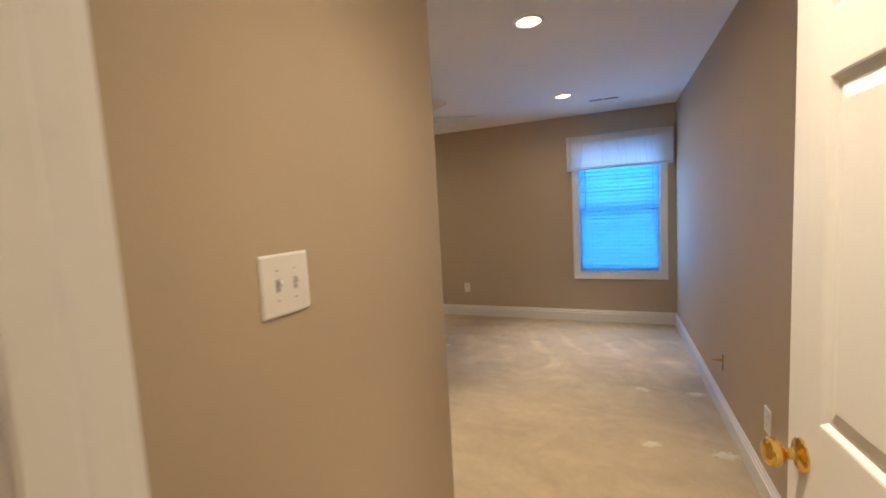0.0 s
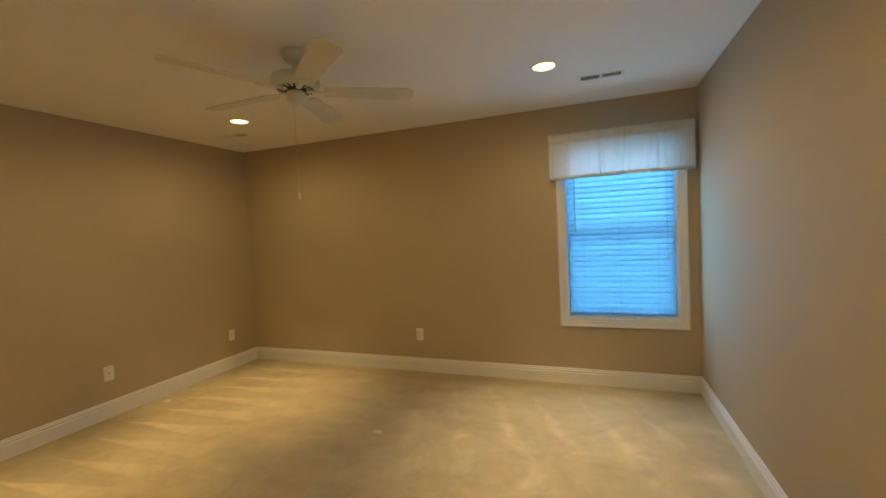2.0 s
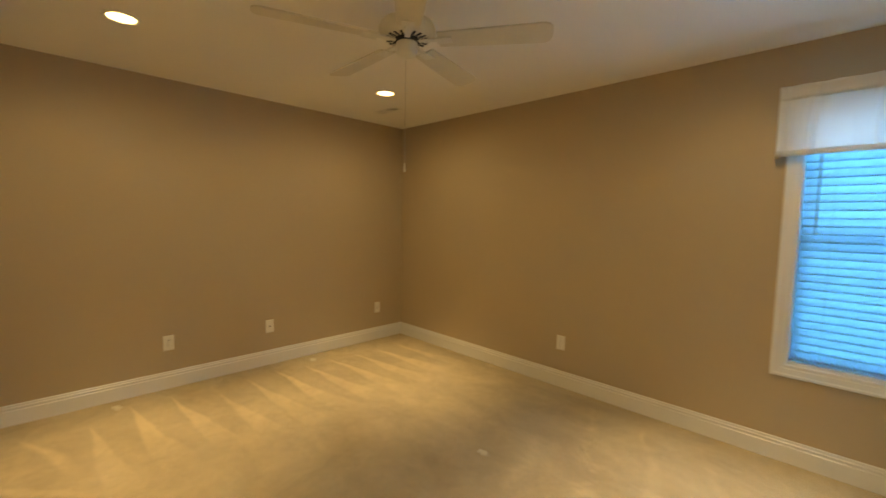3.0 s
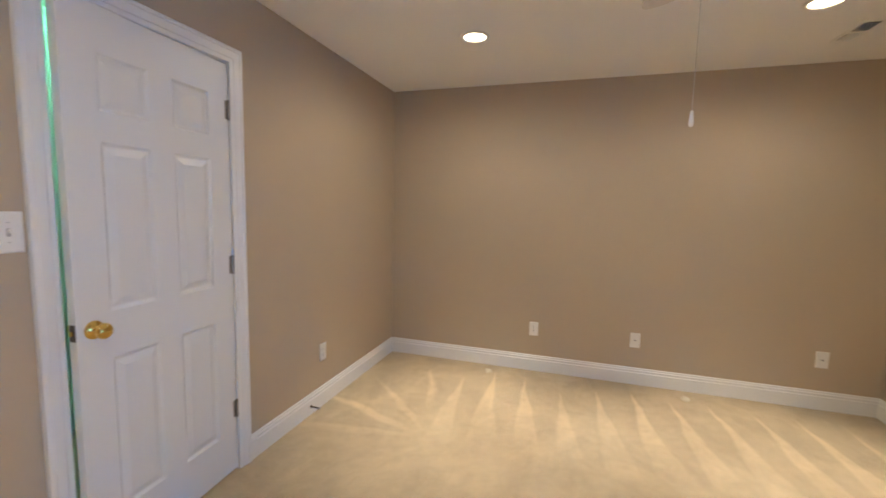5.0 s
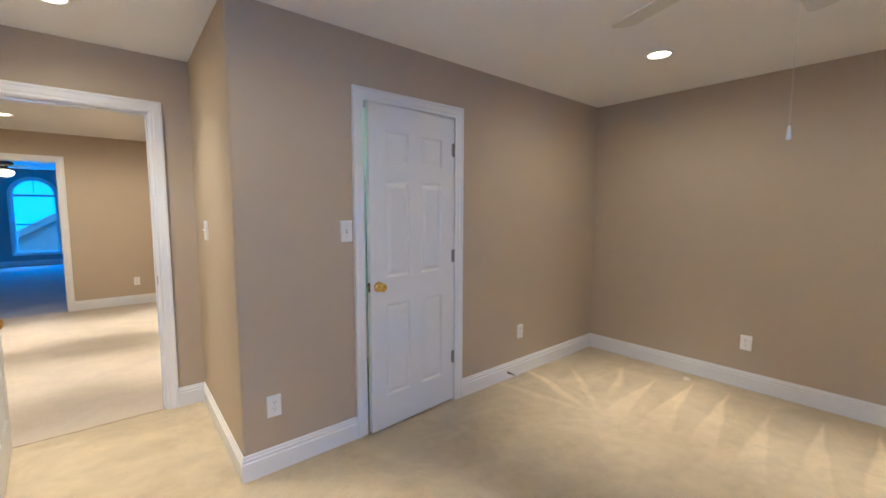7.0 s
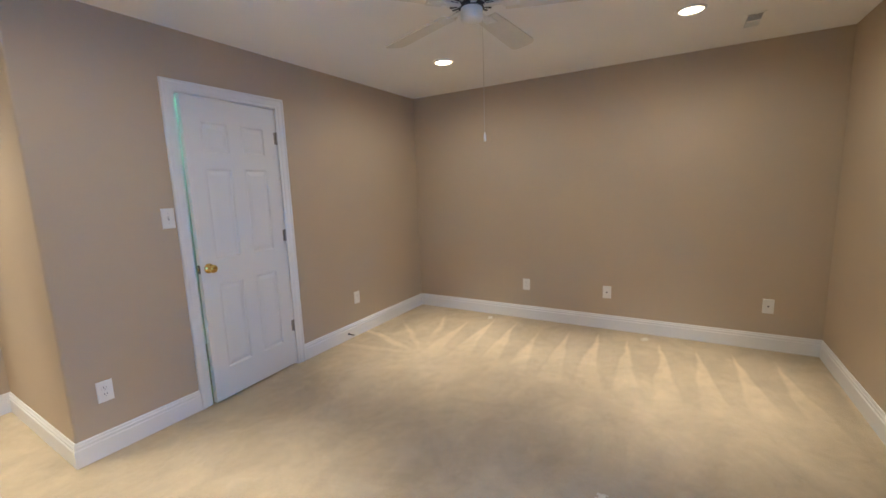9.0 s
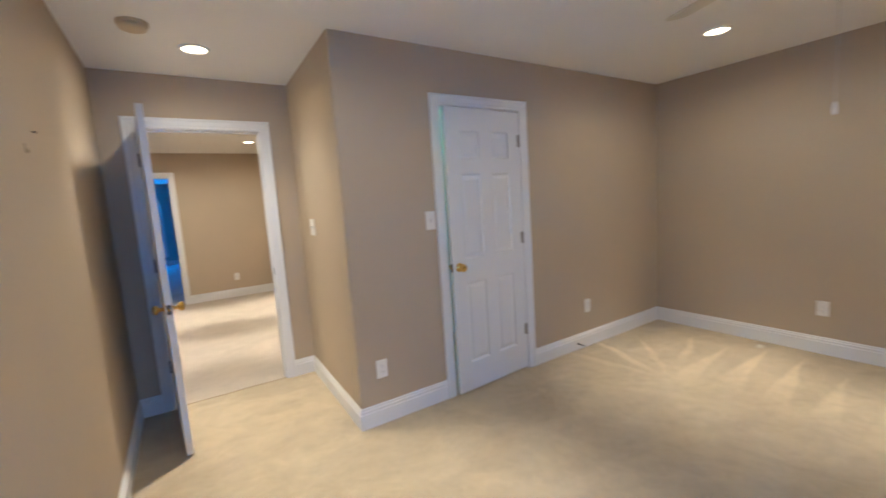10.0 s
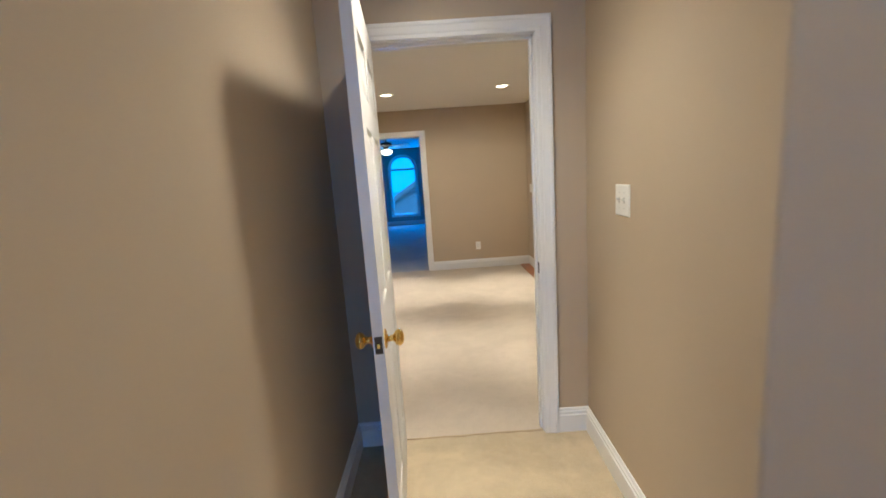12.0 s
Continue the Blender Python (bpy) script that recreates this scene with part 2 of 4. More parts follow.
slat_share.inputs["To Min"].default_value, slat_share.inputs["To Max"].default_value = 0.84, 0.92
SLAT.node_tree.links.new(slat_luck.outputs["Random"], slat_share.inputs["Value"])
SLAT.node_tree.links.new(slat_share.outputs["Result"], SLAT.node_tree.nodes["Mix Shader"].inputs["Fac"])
DARKCORD = mat("grey_wand", (0.16, 0.17, 0.19), 0.5, bump=0)
CORD = mat("cord", (0.55, 0.53, 0.5), 0.8, bump=0)
# Far room wall: blue of the daylight mixed into the grey paint colour.
BLUE_LIT_WALL = mat("daylight_toned_wall_paint", (0.36, 0.38, 0.38), 0.8, vary=0.03, big=1.3, fine=240, bump=0.1, spec=0.3)
CLOSETPAINT = mat("closet_paint", (0.72, 0.73, 0.70), 0.8, vary=0.03, bump=0.08)
WOOD = mat("oak_floor_board", (0.36, 0.13, 0.045), 0.35, vary=0.25, big=9, fine=120, bump=0.05)
CARPET = carpet("beige_cut_pile_carpet", (0.565, 0.438, 0.270), True)
HALLCARPET = carpet("light_cut_pile_carpet", (0.66, 0.545, 0.42))
# Blue daylight on the far carpet is put partly into its colour.
FARCARPET = carpet("daylight_toned_carpet", (0.42, 0.43, 0.46))
TUFT = carpet("carpet_tuft", (0.92, 0.82, 0.64))
SEAM = mat("frayed_backing", (0.30, 0.22, 0.14), 0.95, vary=0.3, big=30, fine=200, bump=0.3)
GRASS = mat("lawn", (0.06, 0.10, 0.03), 0.9, vary=0.3, big=0.5, fine=40, bump=0.3)
SIDING = mat("pale_siding", (0.80, 0.80, 0.78), 0.7, vary=0.05, bump=0.05)
SHINGLE = mat("roof_shingle", (0.16, 0.15, 0.15), 0.9, vary=0.2, big=6, fine=60, bump=0.2)
SKYGLOW = emitter("blue_sky", (0.0, 0.31, 1.0), 2.2)
glass = bpy.data.materials.new("window_glass")
glass.use_nodes = True
gb = glass.node_tree.nodes["Principled BSDF"]
gb.inputs["Transmission Weight"].default_value, gb.inputs["Roughness"].default_value = 1.0, 0.0
gb.inputs["IOR"].default_value = 1.05

# ---- mesh helpers ----


def mesh_of(name, bm, material, smooth=False):
    me = bpy.data.meshes.new(name)
    bmesh.ops.recalc_face_normals(bm, faces=bm.faces)
    bm.to_mesh(me)
    bm.free()
    me.materials.append(material)
    if smooth:
        for p in me.polygons:
            p.use_smooth = True
    return me


def thing(name, bm, material, label, category, group="", kind="", smooth=False):
    ob = new(name, mesh_of(name, bm, material, smooth))
    return tagged(ob, label, category, group, kind)


def holder(name, m, label, category, group=""):
    ob = new(name)
    ob.matrix_world = m
    return tagged(ob, label, category, group)


def part(name, bm, material, parent, label="", smooth=False):
    ob = new(name, mesh_of(name, bm, material, smooth))
    ob.parent = parent
    return tagged(ob, label)


def box(bm, x0, x1, y0, y1, z0, z1, bevel=0.0, m=None):
    r = bmesh.ops.create_cube(bm, size=1)
    mt = Matrix.Translation(((x0 + x1) / 2, (y0 + y1) / 2, (z0 + z1) / 2)) @ Matrix.Diagonal((abs(x1 - x0), abs(y1 - y0), abs(z1 - z0), 1))
    bmesh.ops.transform(bm, matrix=mt, verts=r["verts"])
    vs = r["verts"]
    if bevel:
        es = {e for v in vs for e in v.link_edges}
        out = bmesh.ops.bevel(bm, geom=list(es), offset=bevel, segments=2, affect='EDGES', profile=0.6)
        vs = list({v for f in out["faces"] for v in f.verts} | {v for v in vs if v.is_valid})
    if m is not None:
        bmesh.ops.transform(bm, matrix=m, verts=vs)
    return bm


def boxes(*specs, bevel=0.0):
    bm = bmesh.new()
    for s in specs:
        box(bm, *s, bevel=bevel)
    return bm


def lathe(profile, steps=24, m=None, bm=None):
    """Turn (radius, height) rows about z."""
    bm = bm or bmesh.new()
    rings = []
    for r, z in profile:
        if r < 1e-5:
            rings.append([bm.verts.new((0, 0, z))])
        else:
            rings.append([bm.verts.new((r * math.cos(2 * math.pi * i / steps), r * math.sin(2 * math.pi * i / steps), z)) for i in range(steps)])
    for a, b in zip(rings, rings[1:]):
        for i in range(steps):
            j = (i + 1) % steps
            q = [a[i % len(a)], a[j % len(a)], b[j % len(b)], b[i % len(b)]]
            q = list(dict.fromkeys(q))
            if len(q) > 2:
                bm.faces.new(q)
    if m is not None:
        bmesh.ops.transform(bm, matrix=m, verts=[v for r in rings for v in r])
    return bm


def extrude_outline(pts, z0, z1):
    bm = bmesh.new()
    lo = [bm.verts.new((x, y, z0)) for x, y in pts]
    hi = [bm.verts.new((x, y, z1)) for x, y in pts]
    bm.faces.new(lo)
    bm.faces.new(hi)
    for i in range(len(pts)):
        j = (i + 1) % len(pts)
        bm.faces.new((lo[i], lo[j], hi[j], hi[i]))
    return bm


def wall_grid(u0, u1, z0, z1, holes, place, thick):
    """A wall slab with openings through it. place(u, d, z): d runs from 0 (face) to thick (back)."""
    us = sorted({u0, u1, *[h[0] for h in holes], *[h[1] for h in holes]})
    zs = sorted({z0, z1, *[h[2] for h in holes], *[h[3] for h in holes]})
    bm = bmesh.new()
    cache = {}

    def v(i, k, j):
        key = (i, k, j)
        if key not in cache:
            cache[key] = bm.verts.new(place(us[i], thick * k, zs[j]))
        return cache[key]

    def solid(i, j):
        if not (0 <= i < len(us) - 1 and 0 <= j < len(zs) - 1):
            return False
        cu, cz = (us[i] + us[i + 1]) / 2, (zs[j] + zs[j + 1]) / 2
        return not any(h[0] < cu < h[1] and h[2] < cz < h[3] for h in holes)

    for i in range(len(us) - 1):
        for j in range(len(zs) - 1):
            if not solid(i, j):
                continue
            bm.faces.new((v(i, 0, j), v(i + 1, 0, j), v(i + 1, 0, j + 1), v(i, 0, j + 1)))
            bm.faces.new((v(i, 1, j), v(i, 1, j + 1), v(i + 1, 1, j + 1), v(i + 1, 1, j)))
            if not solid(i - 1, j):
                bm.faces.new((v(i, 0, j), v(i, 0, j + 1), v(i, 1, j + 1), v(i, 1, j)))
            if not solid(i + 1, j):
                bm.faces.new((v(i + 1, 0, j), v(i + 1, 1, j), v(i + 1, 1, j + 1), v(i + 1, 0, j + 1)))
            if not solid(i, j - 1):
                bm.faces.new((v(i, 0, j), v(i, 1, j), v(i + 1, 1, j), v(i + 1, 0, j)))
            if not solid(i, j + 1):
                bm.faces.new((v(i, 0, j + 1), v(i + 1, 0, j + 1), v(i + 1, 1, j + 1), v(i, 1, j + 1)))
    return bm


def sweep(profile, path, closed=False):
    """Sweep (out, proud) rows along a path in a plane with mitred corners.
    path: points in (u, w); the profile's out-direction is to the left of travel. Returns verts in (u, w, proud)."""
    n = len(path)
    offs = []
    for i in range(n):
        p = Vector(path[i])
        a = Vector(path[i - 1]) if (i > 0 or closed) else None
        b = Vector(path[(i + 1) % n]) if (i < n - 1 or closed) else None
        d1 = (p - a).normalized() if a else None
        d2 = (b - p).normalized() if b else None
        n1 = Vector((-d1.y, d1.x)) if d1 else None
        n2 = Vector((-d2.y, d2.x)) if d2 else None
        if n1 is None:
            k = n2
        elif n2 is None:
            k = n1
        else:
            k = (n1 + n2).normalized()
            k = k / max(0.2, k.dot(n1))
        offs.append(k)
    bm = bmesh.new()
    rows = [[bm.verts.new((path[i][0] + offs[i].x * o, path[i][1] + offs[i].y * o, q)) for o, q in profile] for i in range(n)]
    pairs = list(zip(rows, rows[1:])) + ([(rows[-1], rows[0])] if closed else [])
    m = len(profile)
    for a, b in pairs:
        for i in range(m):
            j = (i + 1) % m
            bm.faces.new((a[i], a[j], b[j], b[i]))
    if not closed:
        bm.faces.new(rows[0])
        bm.faces.new(rows[-1][::-1])
    return bm


CASING = [(o * 0.93, p) for o, p in [(0, 0), (0, 0.010), (0.006, 0.013), (0.022, 0.013), (0.027, 0.016), (0.058, 0.018), (0.064, 0.022), (0.076, 0.022), (0.080, 0.018), (0.080, 0)]]
BASE_H = 0.138
BASE = [(0, 0), (0.015, 0), (0.015, 0.096), (0.0105, 0.1005), (0.0095, 0.105), (0.0125, 0.108), (0.0130, 0.117), (0.0075, 0.123), (0.0085, 0.130), (0.005, BASE_H), (0, BASE_H)]


def rot(ax, ay, az, origin):
    """A frame whose local x, y, z run along the three given directions."""
    m = Matrix((ax, ay, az)).transposed().to_4x4()
    m.translation = origin
    return m


# ---- structure ----
XW, YN, YC, XV, T = -4.605, 4.932, 1.199, -1.226, 0.12
XV0 = -1.262
HW, HS, FS, FE = -1.93, -4.25, -11.3, 3.2
ENTRY = (-1.033, -0.199, 0.0, 2.076)
CLOSET = (-2.697, -1.941, 0.0, 2.076)
FARDOOR = (-0.360, 0.49, 0.0, 2.076)
WIN = (-1.012, -0.153, 0.590, 2.060)
ARCH = (0.05, 0.87, 0.33, 1.78)


def structure(name, bm, material, label, category):
    return thing(name, bm, material, label, category, kind="structure")


def wall_y(name, y, x0, x1, holes, material, label, back=1, z1=CEIL):
    bm = wall_grid(x0, x1, 0, z1, holes, lambda u, d, z: (u, y + back * d, z), T)
    return structure(name, bm, material, label, "wall")


structure("floor_bedroom", boxes((XW - T, 0.0 + T, -0.03, YN + T, -0.1, 0)), CARPET, "beige cut-pile bedroom carpet with vacuum marks", "floor")
structure("floor_hall", boxes((HW - T, FE + T, HS - 0.06, -0.03, -0.1, -0.002)), HALLCARPET, "light cream cut-pile carpet of the landing", "floor")
structure("floor_far_room", boxes((HW - T, FE + T, FS - T, HS - 0.06, -0.1, -0.004)), FARCARPET, "carpet of the far room, toned grey-blue for daylight", "floor")
structure("ceiling", boxes((XW - T, FE + T, FS - T, YN + T, CEIL, CEIL + 0.12)), CEILING, "flat white painted ceiling", "ceiling")
structure("wall_east", boxes((0, T, 0.0, YN + T, 0, CEIL)), PAINT, "long tan painted bedroom wall", "wall")
wall_y("wall_north", YN, XW - T, 0, [WIN], PAINT, "tan painted wall with the bedroom window")
structure("wall_west", boxes((XW - T, XW, 0, YN, 0, CEIL)), PAINT, "tan painted wall with three outlets", "wall")
wall_y("wall_closet", YC, XW, XV - T, [CLOSET], PAINT, "tan painted wall with the closet door", -1)
R = 0.014
arc = [(XV - R + R * math.cos(a), YC - R + R * math.sin(a)) for a in [i * math.pi / 2 / 6 for i in range(7)]]
structure("wall_entry_side", extrude_outline([(XV - T, 0), (XV0, 0), *arc, (XV - T, YC)], 0, CEIL), PAINT, "tan painted entry wall with a rounded corner", "wall")
wall_y("wall_entry", 0, XW - T, FE + T, [ENTRY], PAINT, "tan painted wall with the bedroom doorway", -1)
structure("wall_hall_west", boxes((HW - T, HW, HS, -T, 0, CEIL)), PAINT, "tan painted landing wall", "wall")
wall_y("wall_hall_south", HS, HW - T, FE + T, [FARDOOR], PAINT, "tan painted landing wall with a doorway", -1)
structure("wall_hall_east", boxes((FE, FE + T, HS, -T, 0, CEIL)), PAINT, "tan painted wall that closes the landing", "wall")
structure("wall_far_west", boxes((HW - T, HW, FS, HS - T, 0, CEIL)), BLUE_LIT_WALL, "grey painted wall of the far room", "wall")
structure("wall_far_east", boxes((FE, FE + T, FS, HS - T, 0, CEIL)), BLUE_LIT_WALL, "grey painted wall of the far room", "wall")


def arched_wall():
    """Wall with a round-headed opening: straight slabs below, wedges round the arch."""
    x0, x1, z0, z1 = ARCH
    bm = wall_grid(HW - T, FE + T, 0, CEIL, [(x0, x1, z0, 2.36)], lambda u, d, z: (u, FS - d, z), T)
    cx, r = (x0 + x1) / 2, (x1 - x0) / 2
    n = 20
    rows = []
    for i in range(n + 1):
        a = math.pi * i / n
        px, pz = cx + r * math.cos(a), z1 + r * math.sin(a)
        s = 1 / max(abs(math.cos(a)), abs(math.sin(a)), 1e-6)
        qx, qz = cx + r * max(-1, min(1, math.cos(a) * s)), z1 + min((2.36 - z1), (2.36 - z1) * max(0, math.sin(a) * s))
        rows.append([bm.verts.new(p) for p in ((px, FS, pz), (qx, FS, qz), (qx, FS - T, qz), (px, FS - T, pz))])
    for a, b in zip(rows, rows[1:]):
        for i in range(4):
            j = (i + 1) % 4
            try:
                bm.faces.new((a[i], a[j], b[j], b[i]))
            except ValueError:
                pass
    return bm


structure("wall_far_south", arched_wall(), BLUE_LIT_WALL, "grey painted wall with an arched window", "wall")


def baseboard(x0, y0, x1, y1, label="white moulded baseboard on the tan wall", ext0=0.0, ext1=0.0):
    """Runs from the first point to the second with the room on the left of travel. ext: mitre at an outer (+) corner."""
    a, b = Vector((x0, y0)), Vector((x1, y1))
    d = (b - a).normalized()
    n = Vector((-d.y, d.x))
    bm = bmesh.new()
    rows = []
    for p, e, s in ((a, ext0, -1), (b, ext1, 1)):
        rows.append([bm.verts.new((p.x + n.x * o + d.x * s * e * o, p.y + n.y * o + d.y * s * e * o, z)) for o, z in BASE])
    m = len(BASE)
    for i in range(m):
        j = (i + 1) % m
        bm.faces.new((rows[0][i], rows[0][j], rows[1][j], rows[1][i]))
    bm.faces.new(rows[0])
    bm.faces.new(rows[1][::-1])
    return structure("baseboard", bm, TRIM, label, "baseboard")


CW = 0.0615
baseboard(0, 0, 0, YN, ext0=-1, ext1=-1)
baseboard(0, YN, XW, YN, ext0=-1, ext1=-1)
baseboard(XW, YN, XW, YC, ext0=-1, ext1=-1)
baseboard(XW, YC, CLOSET[0] - CW, YC, ext0=-1)
baseboard(CLOSET[1] + CW, YC, XV, YC, ext1=1)
baseboard(XV, YC, XV0, 0, ext0=1, ext1=-1)
baseboard(XV0, 0, ENTRY[0] - CW, 0, ext0=-1)
baseboard(ENTRY[1] + CW, 0, 0, 0, ext1=-1)
baseboard(ENTRY[0] - CW, -T, HW, -T, "white moulded baseboard on the landing", ext1=-1)
baseboard(HW, -T, HW, HS, "white moulded baseboard on the landing", -1, -1)
baseboard(HW, HS, FARDOOR[0] - CW, HS, "white moulded baseboard on the landing", -1)
baseboard(FARDOOR[1] + CW, HS, FE, HS, "white moulded baseboard on the landing")
baseboard(FE, -T, ENTRY[1] + CW, -T, "white moulded baseboard on the landing")
baseboard(HW, FS, FE, FS, "white baseboard of the far room")


def door_frame(name, opening, y, label, out, stop=True):
    """Jambs through the wall, stops, and moulded casings on both faces. out: +1 where the room side is +y."""
    x0, x1, _, z1 = opening
    root = tagged(new(name), label, "door frame", kind="structure")
    j = 0.018
    for n, spec in (("jamb", (x0, x0 + j, -T, 0, 0, z1)), ("jamb", (x1 - j, x1, -T, 0, 0, z1)), ("head_jamb", (x0 + j, x1 - j, -T, 0, z1 - j, z1))):
        part(n, boxes((spec[0], spec[1], y + min(0, -out * T) + 0.001, y + max(0, -out * T) - 0.001, spec[4], spec[5]), bevel=0.0015), TRIM, root)
    r = 0.005
    path = [(x1 - j + r, 0), (x1 - j + r, z1 - j + r), (x0 + j - r, z1 - j + r), (x0 + j - r, 0)]
    path = path[::-1]
    for s, yy in ((out, y), (-out, y - out * T)):
        bm = sweep(CASING, path)
        bmesh.ops.transform(bm, matrix=rot(Vector((1, 0, 0)), Vector((0, 0, 1)), Vector((0, s, 0)), (0, yy, 0)), verts=bm.verts)
        part("casing", bm, TRIM, root)
    if stop:
        ys = sorted((y - out * 0.040, y - out * 0.075))
        for n, spec in (("stop", (x0 + j, x0 + j + 0.011, ys[0], ys[1], 0, z1 - j)), ("stop", (x1 - j - 0.011, x1 - j, ys[0], ys[1], 0, z1 - j)), ("stop", (x0 + j + 0.011, x1 - j - 0.011, ys[0], ys[1], z1 - j - 0.011, z1 - j))):
            part(n, boxes(spec, bevel=0.002), TRIM, root)
    return root


door_frame("door_frame_1", ENTRY, 0, "white moulded casing round the bedroom doorway", 1)
door_frame("door_frame_2", CLOSET, YC, "white moulded casing round the closet door", 1)
door_frame("door_frame_3", FARDOOR, HS, "white moulded casing round the far doorway", 1)


# ---- doors ----
def knob_profile():
    return [(0.0, 0.0), (0.033, 0.0), (0.033, 0.003), (0.029, 0.006), (0.014, 0.008), (0.011, 0.014), (0.011, 0.026), (0.015, 0.031), (0.024, 0.036), (0.028, 0.044), (0.0275, 0.052), (0.022, 0.059), (0.012, 0.063), (0.0, 0.064)]


def panel_door(name, m, w, label, kz=0.925):
    """Six-panel leaf. Local x runs from the hinge to the latch, y is the face that the hinges show on (+), z up from the floor."""
    h, t = 2.036, 0.035
    root = holder(name, m, label, "door")
    st, mid = 0.112, 0.098
    pw = (w - 2 * st - mid) / 2
    cols = [(st, st + pw), (st + pw + mid, w - st)]
    rows = [(0.225, 0.825), (0.995, 1.600), (1.700, 1.900)]
    cells = [(a, b, c, d) for a, b in cols for c, d in rows]
    part("leaf", wall_grid(0, w, 0.016, h + 0.016, cells, lambda u, d, z: (u, d - t, z), t), DOOR, root)
    for a, b, c, d in cells:
        bm = bmesh.new()
        for side in (1, -1):
            face = 0.0 if side > 0 else -t
            rings = []
            for inset, depth in ((0, 0), (0.004, 0.0012), (0.012, 0.0085), (0.019, 0.0095), (0.042, 0.0030), (0.046, 0.0022)):
                yy = face - side * depth
                rings.append([bm.verts.new(p) for p in ((a + inset, yy, c + inset), (b - inset, yy, c + inset), (b - inset, yy, d - inset), (a + inset, yy, d - inset))])
            for r1, r2 in zip(rings, rings[1:]):
                for i in range(4):
                    k = (i + 1) % 4
                    bm.faces.new((r1[i], r1[k], r2[k], r2[i]))
            bm.faces.new(rings[-1])
        part("panel", bm, DOOR, root)
    kx = w - 0.055
    for side in (1, -1):
        mk = Matrix.Translation((kx, 0 if side > 0 else -t, kz)) @ Matrix.Rotation(radians(-90 * side), 4, 'X')
        part("knob", lathe(knob_profile(), 28, mk), BRASS, root, "polished brass knob", True)
    part("latch_plate", boxes((w, w + 0.0015, -0.030, -0.005, kz - 0.029, kz + 0.029)), BRONZE, root)
    part("latch_bolt", boxes((w + 0.0015, w + 0.010, -0.023, -0.012, kz - 0.008, kz + 0.008), bevel=0.002), BRASS, root)
    return root


def hinge(parent, x, y, z, material):
    bm = lathe([(0, -0.048), (0.004, -0.048), (0.0065, -0.044), (0.0065, 0.044), (0.004, 0.048), (0, 0.048)], 12, Matrix.Translation((x, y, z)))
    box(bm, x - 0.0005, x + 0.020, y - 0.0075, y - 0.0058, z - 0.044, z + 0.044)
    box(bm, x - 0.020, x - 0.0005, y - 0.0075, y - 0.0058, z - 0.044, z + 0.044)
    return part("hinge", bm, material, parent, "dark hinge")


# entry door: hinged by the east wall, swung into the room
ENTRY_ANGLE = 93.6
entry = panel_door("entry_door", pose(ENTRY[1] - 0.021, 0.012, 0, 0, 0, ENTRY_ANGLE) @ Matrix.Diagonal((1, -1, 1, 1)), 0.794, "white six-panel entry door standing open with brass knobs", 0.905)
for hz in (1.84, 1.09, 0.33):
    hinge(entry, 0.0, 0.004, hz, BRONZE)

# closet door: just ajar, hinges on the west side
AJAR = 3.7
closet_door = panel_door("closet_door", pose(CLOSET[0] + 0.0205, YC + 0.002, 0, 0, 0, AJAR), 0.713, "white six-panel closet door slightly ajar, brass knob", 0.945)
for hz in (1.84, 1.09, 0.34):
    hinge(closet_door, 0.0, 0.006, hz, HINGE)

# far door: swung back into the far room, its hinges show on the jamb
far_door = panel_door("far_room_door", pose(FARDOOR[0] + 0.020, HS - T - 0.004, 0, 0, 0, -104), 0.77, "white six-panel door swung open into the far room")
for hz in (1.84, 1.09, 0.33):
    hinge(far_door, 0.0, 0.0, hz, BRONZE)

strike = thing("strike_plate", boxes((ENTRY[0] + 0.018, ENTRY[0] + 0.0195, -0.032, -0.006, 0.90, 0.96), bevel=0.0005), BRONZE, "small brass strike plate on the white door jamb", "strike plate")

# closet interior
structure("closet_lining", boxes((XW + 0.001, XW + 0.004, 0.004, YC - T - 0.004, 0, CEIL), (XV - T - 0.004, XV - T - 0.001, 0.004, YC - T - 0.004, 0, CEIL), (XW + 0.004, XV - T - 0.004, 0.001, 0.004, 0, CEIL)), CLOSETPAINT, "pale closet walls behind the door", "wall")
tube = holder("closet_light", pose(-2.3, 0.45, CEIL), "greenish fluorescent strip on the closet ceiling", "lamp")
part("housing", boxes((-0.62, 0.62, -0.05, 0.05, -0.045, 0.0), bevel=0.006), TRIM, tube)
part("tube", lathe([(0, -0.59), (0.013, -0.59), (0.013, 0.59), (0, 0.59)], 12, Matrix.Translation((0, 0, -0.065)) @ Matrix.Rotation(radians(90), 4, 'Y')), TUBE, tube)


# ---- ceiling fixtures ----
def downlight(x, y, group):
    root = holder("recessed_downlight", pose(x, y, CEIL), "round recessed downlight glowing warm, white trim ring", "downlight", group)
    part("trim_ring", lathe([(0.066, 0.0), (0.066, -0.004), (0.070, -0.009), (0.078, -0.010), (0.086, -0.006), (0.088, 0.0)], 40), TRIM, root, smooth=True)
    part("lens", lathe([(0.0, -0.006), (0.04, -0.0055), (0.066, -0.003), (0.066, -0.001), (0, -0.001)], 40), GLOW, root, "glowing lamp face", True)
    return root


first = downlight(*ROOM_LIGHTS[0], "bedroom downlights")
for lx, ly in ROOM_LIGHTS[1:] + [ENTRY_LIGHT]:
    copy_thing(first, pose(lx, ly, CEIL))
for lx, ly in HALL_LIGHTS:
    tagged(copy_thing(first, pose(lx, ly, CEIL)), group="landing downlights")


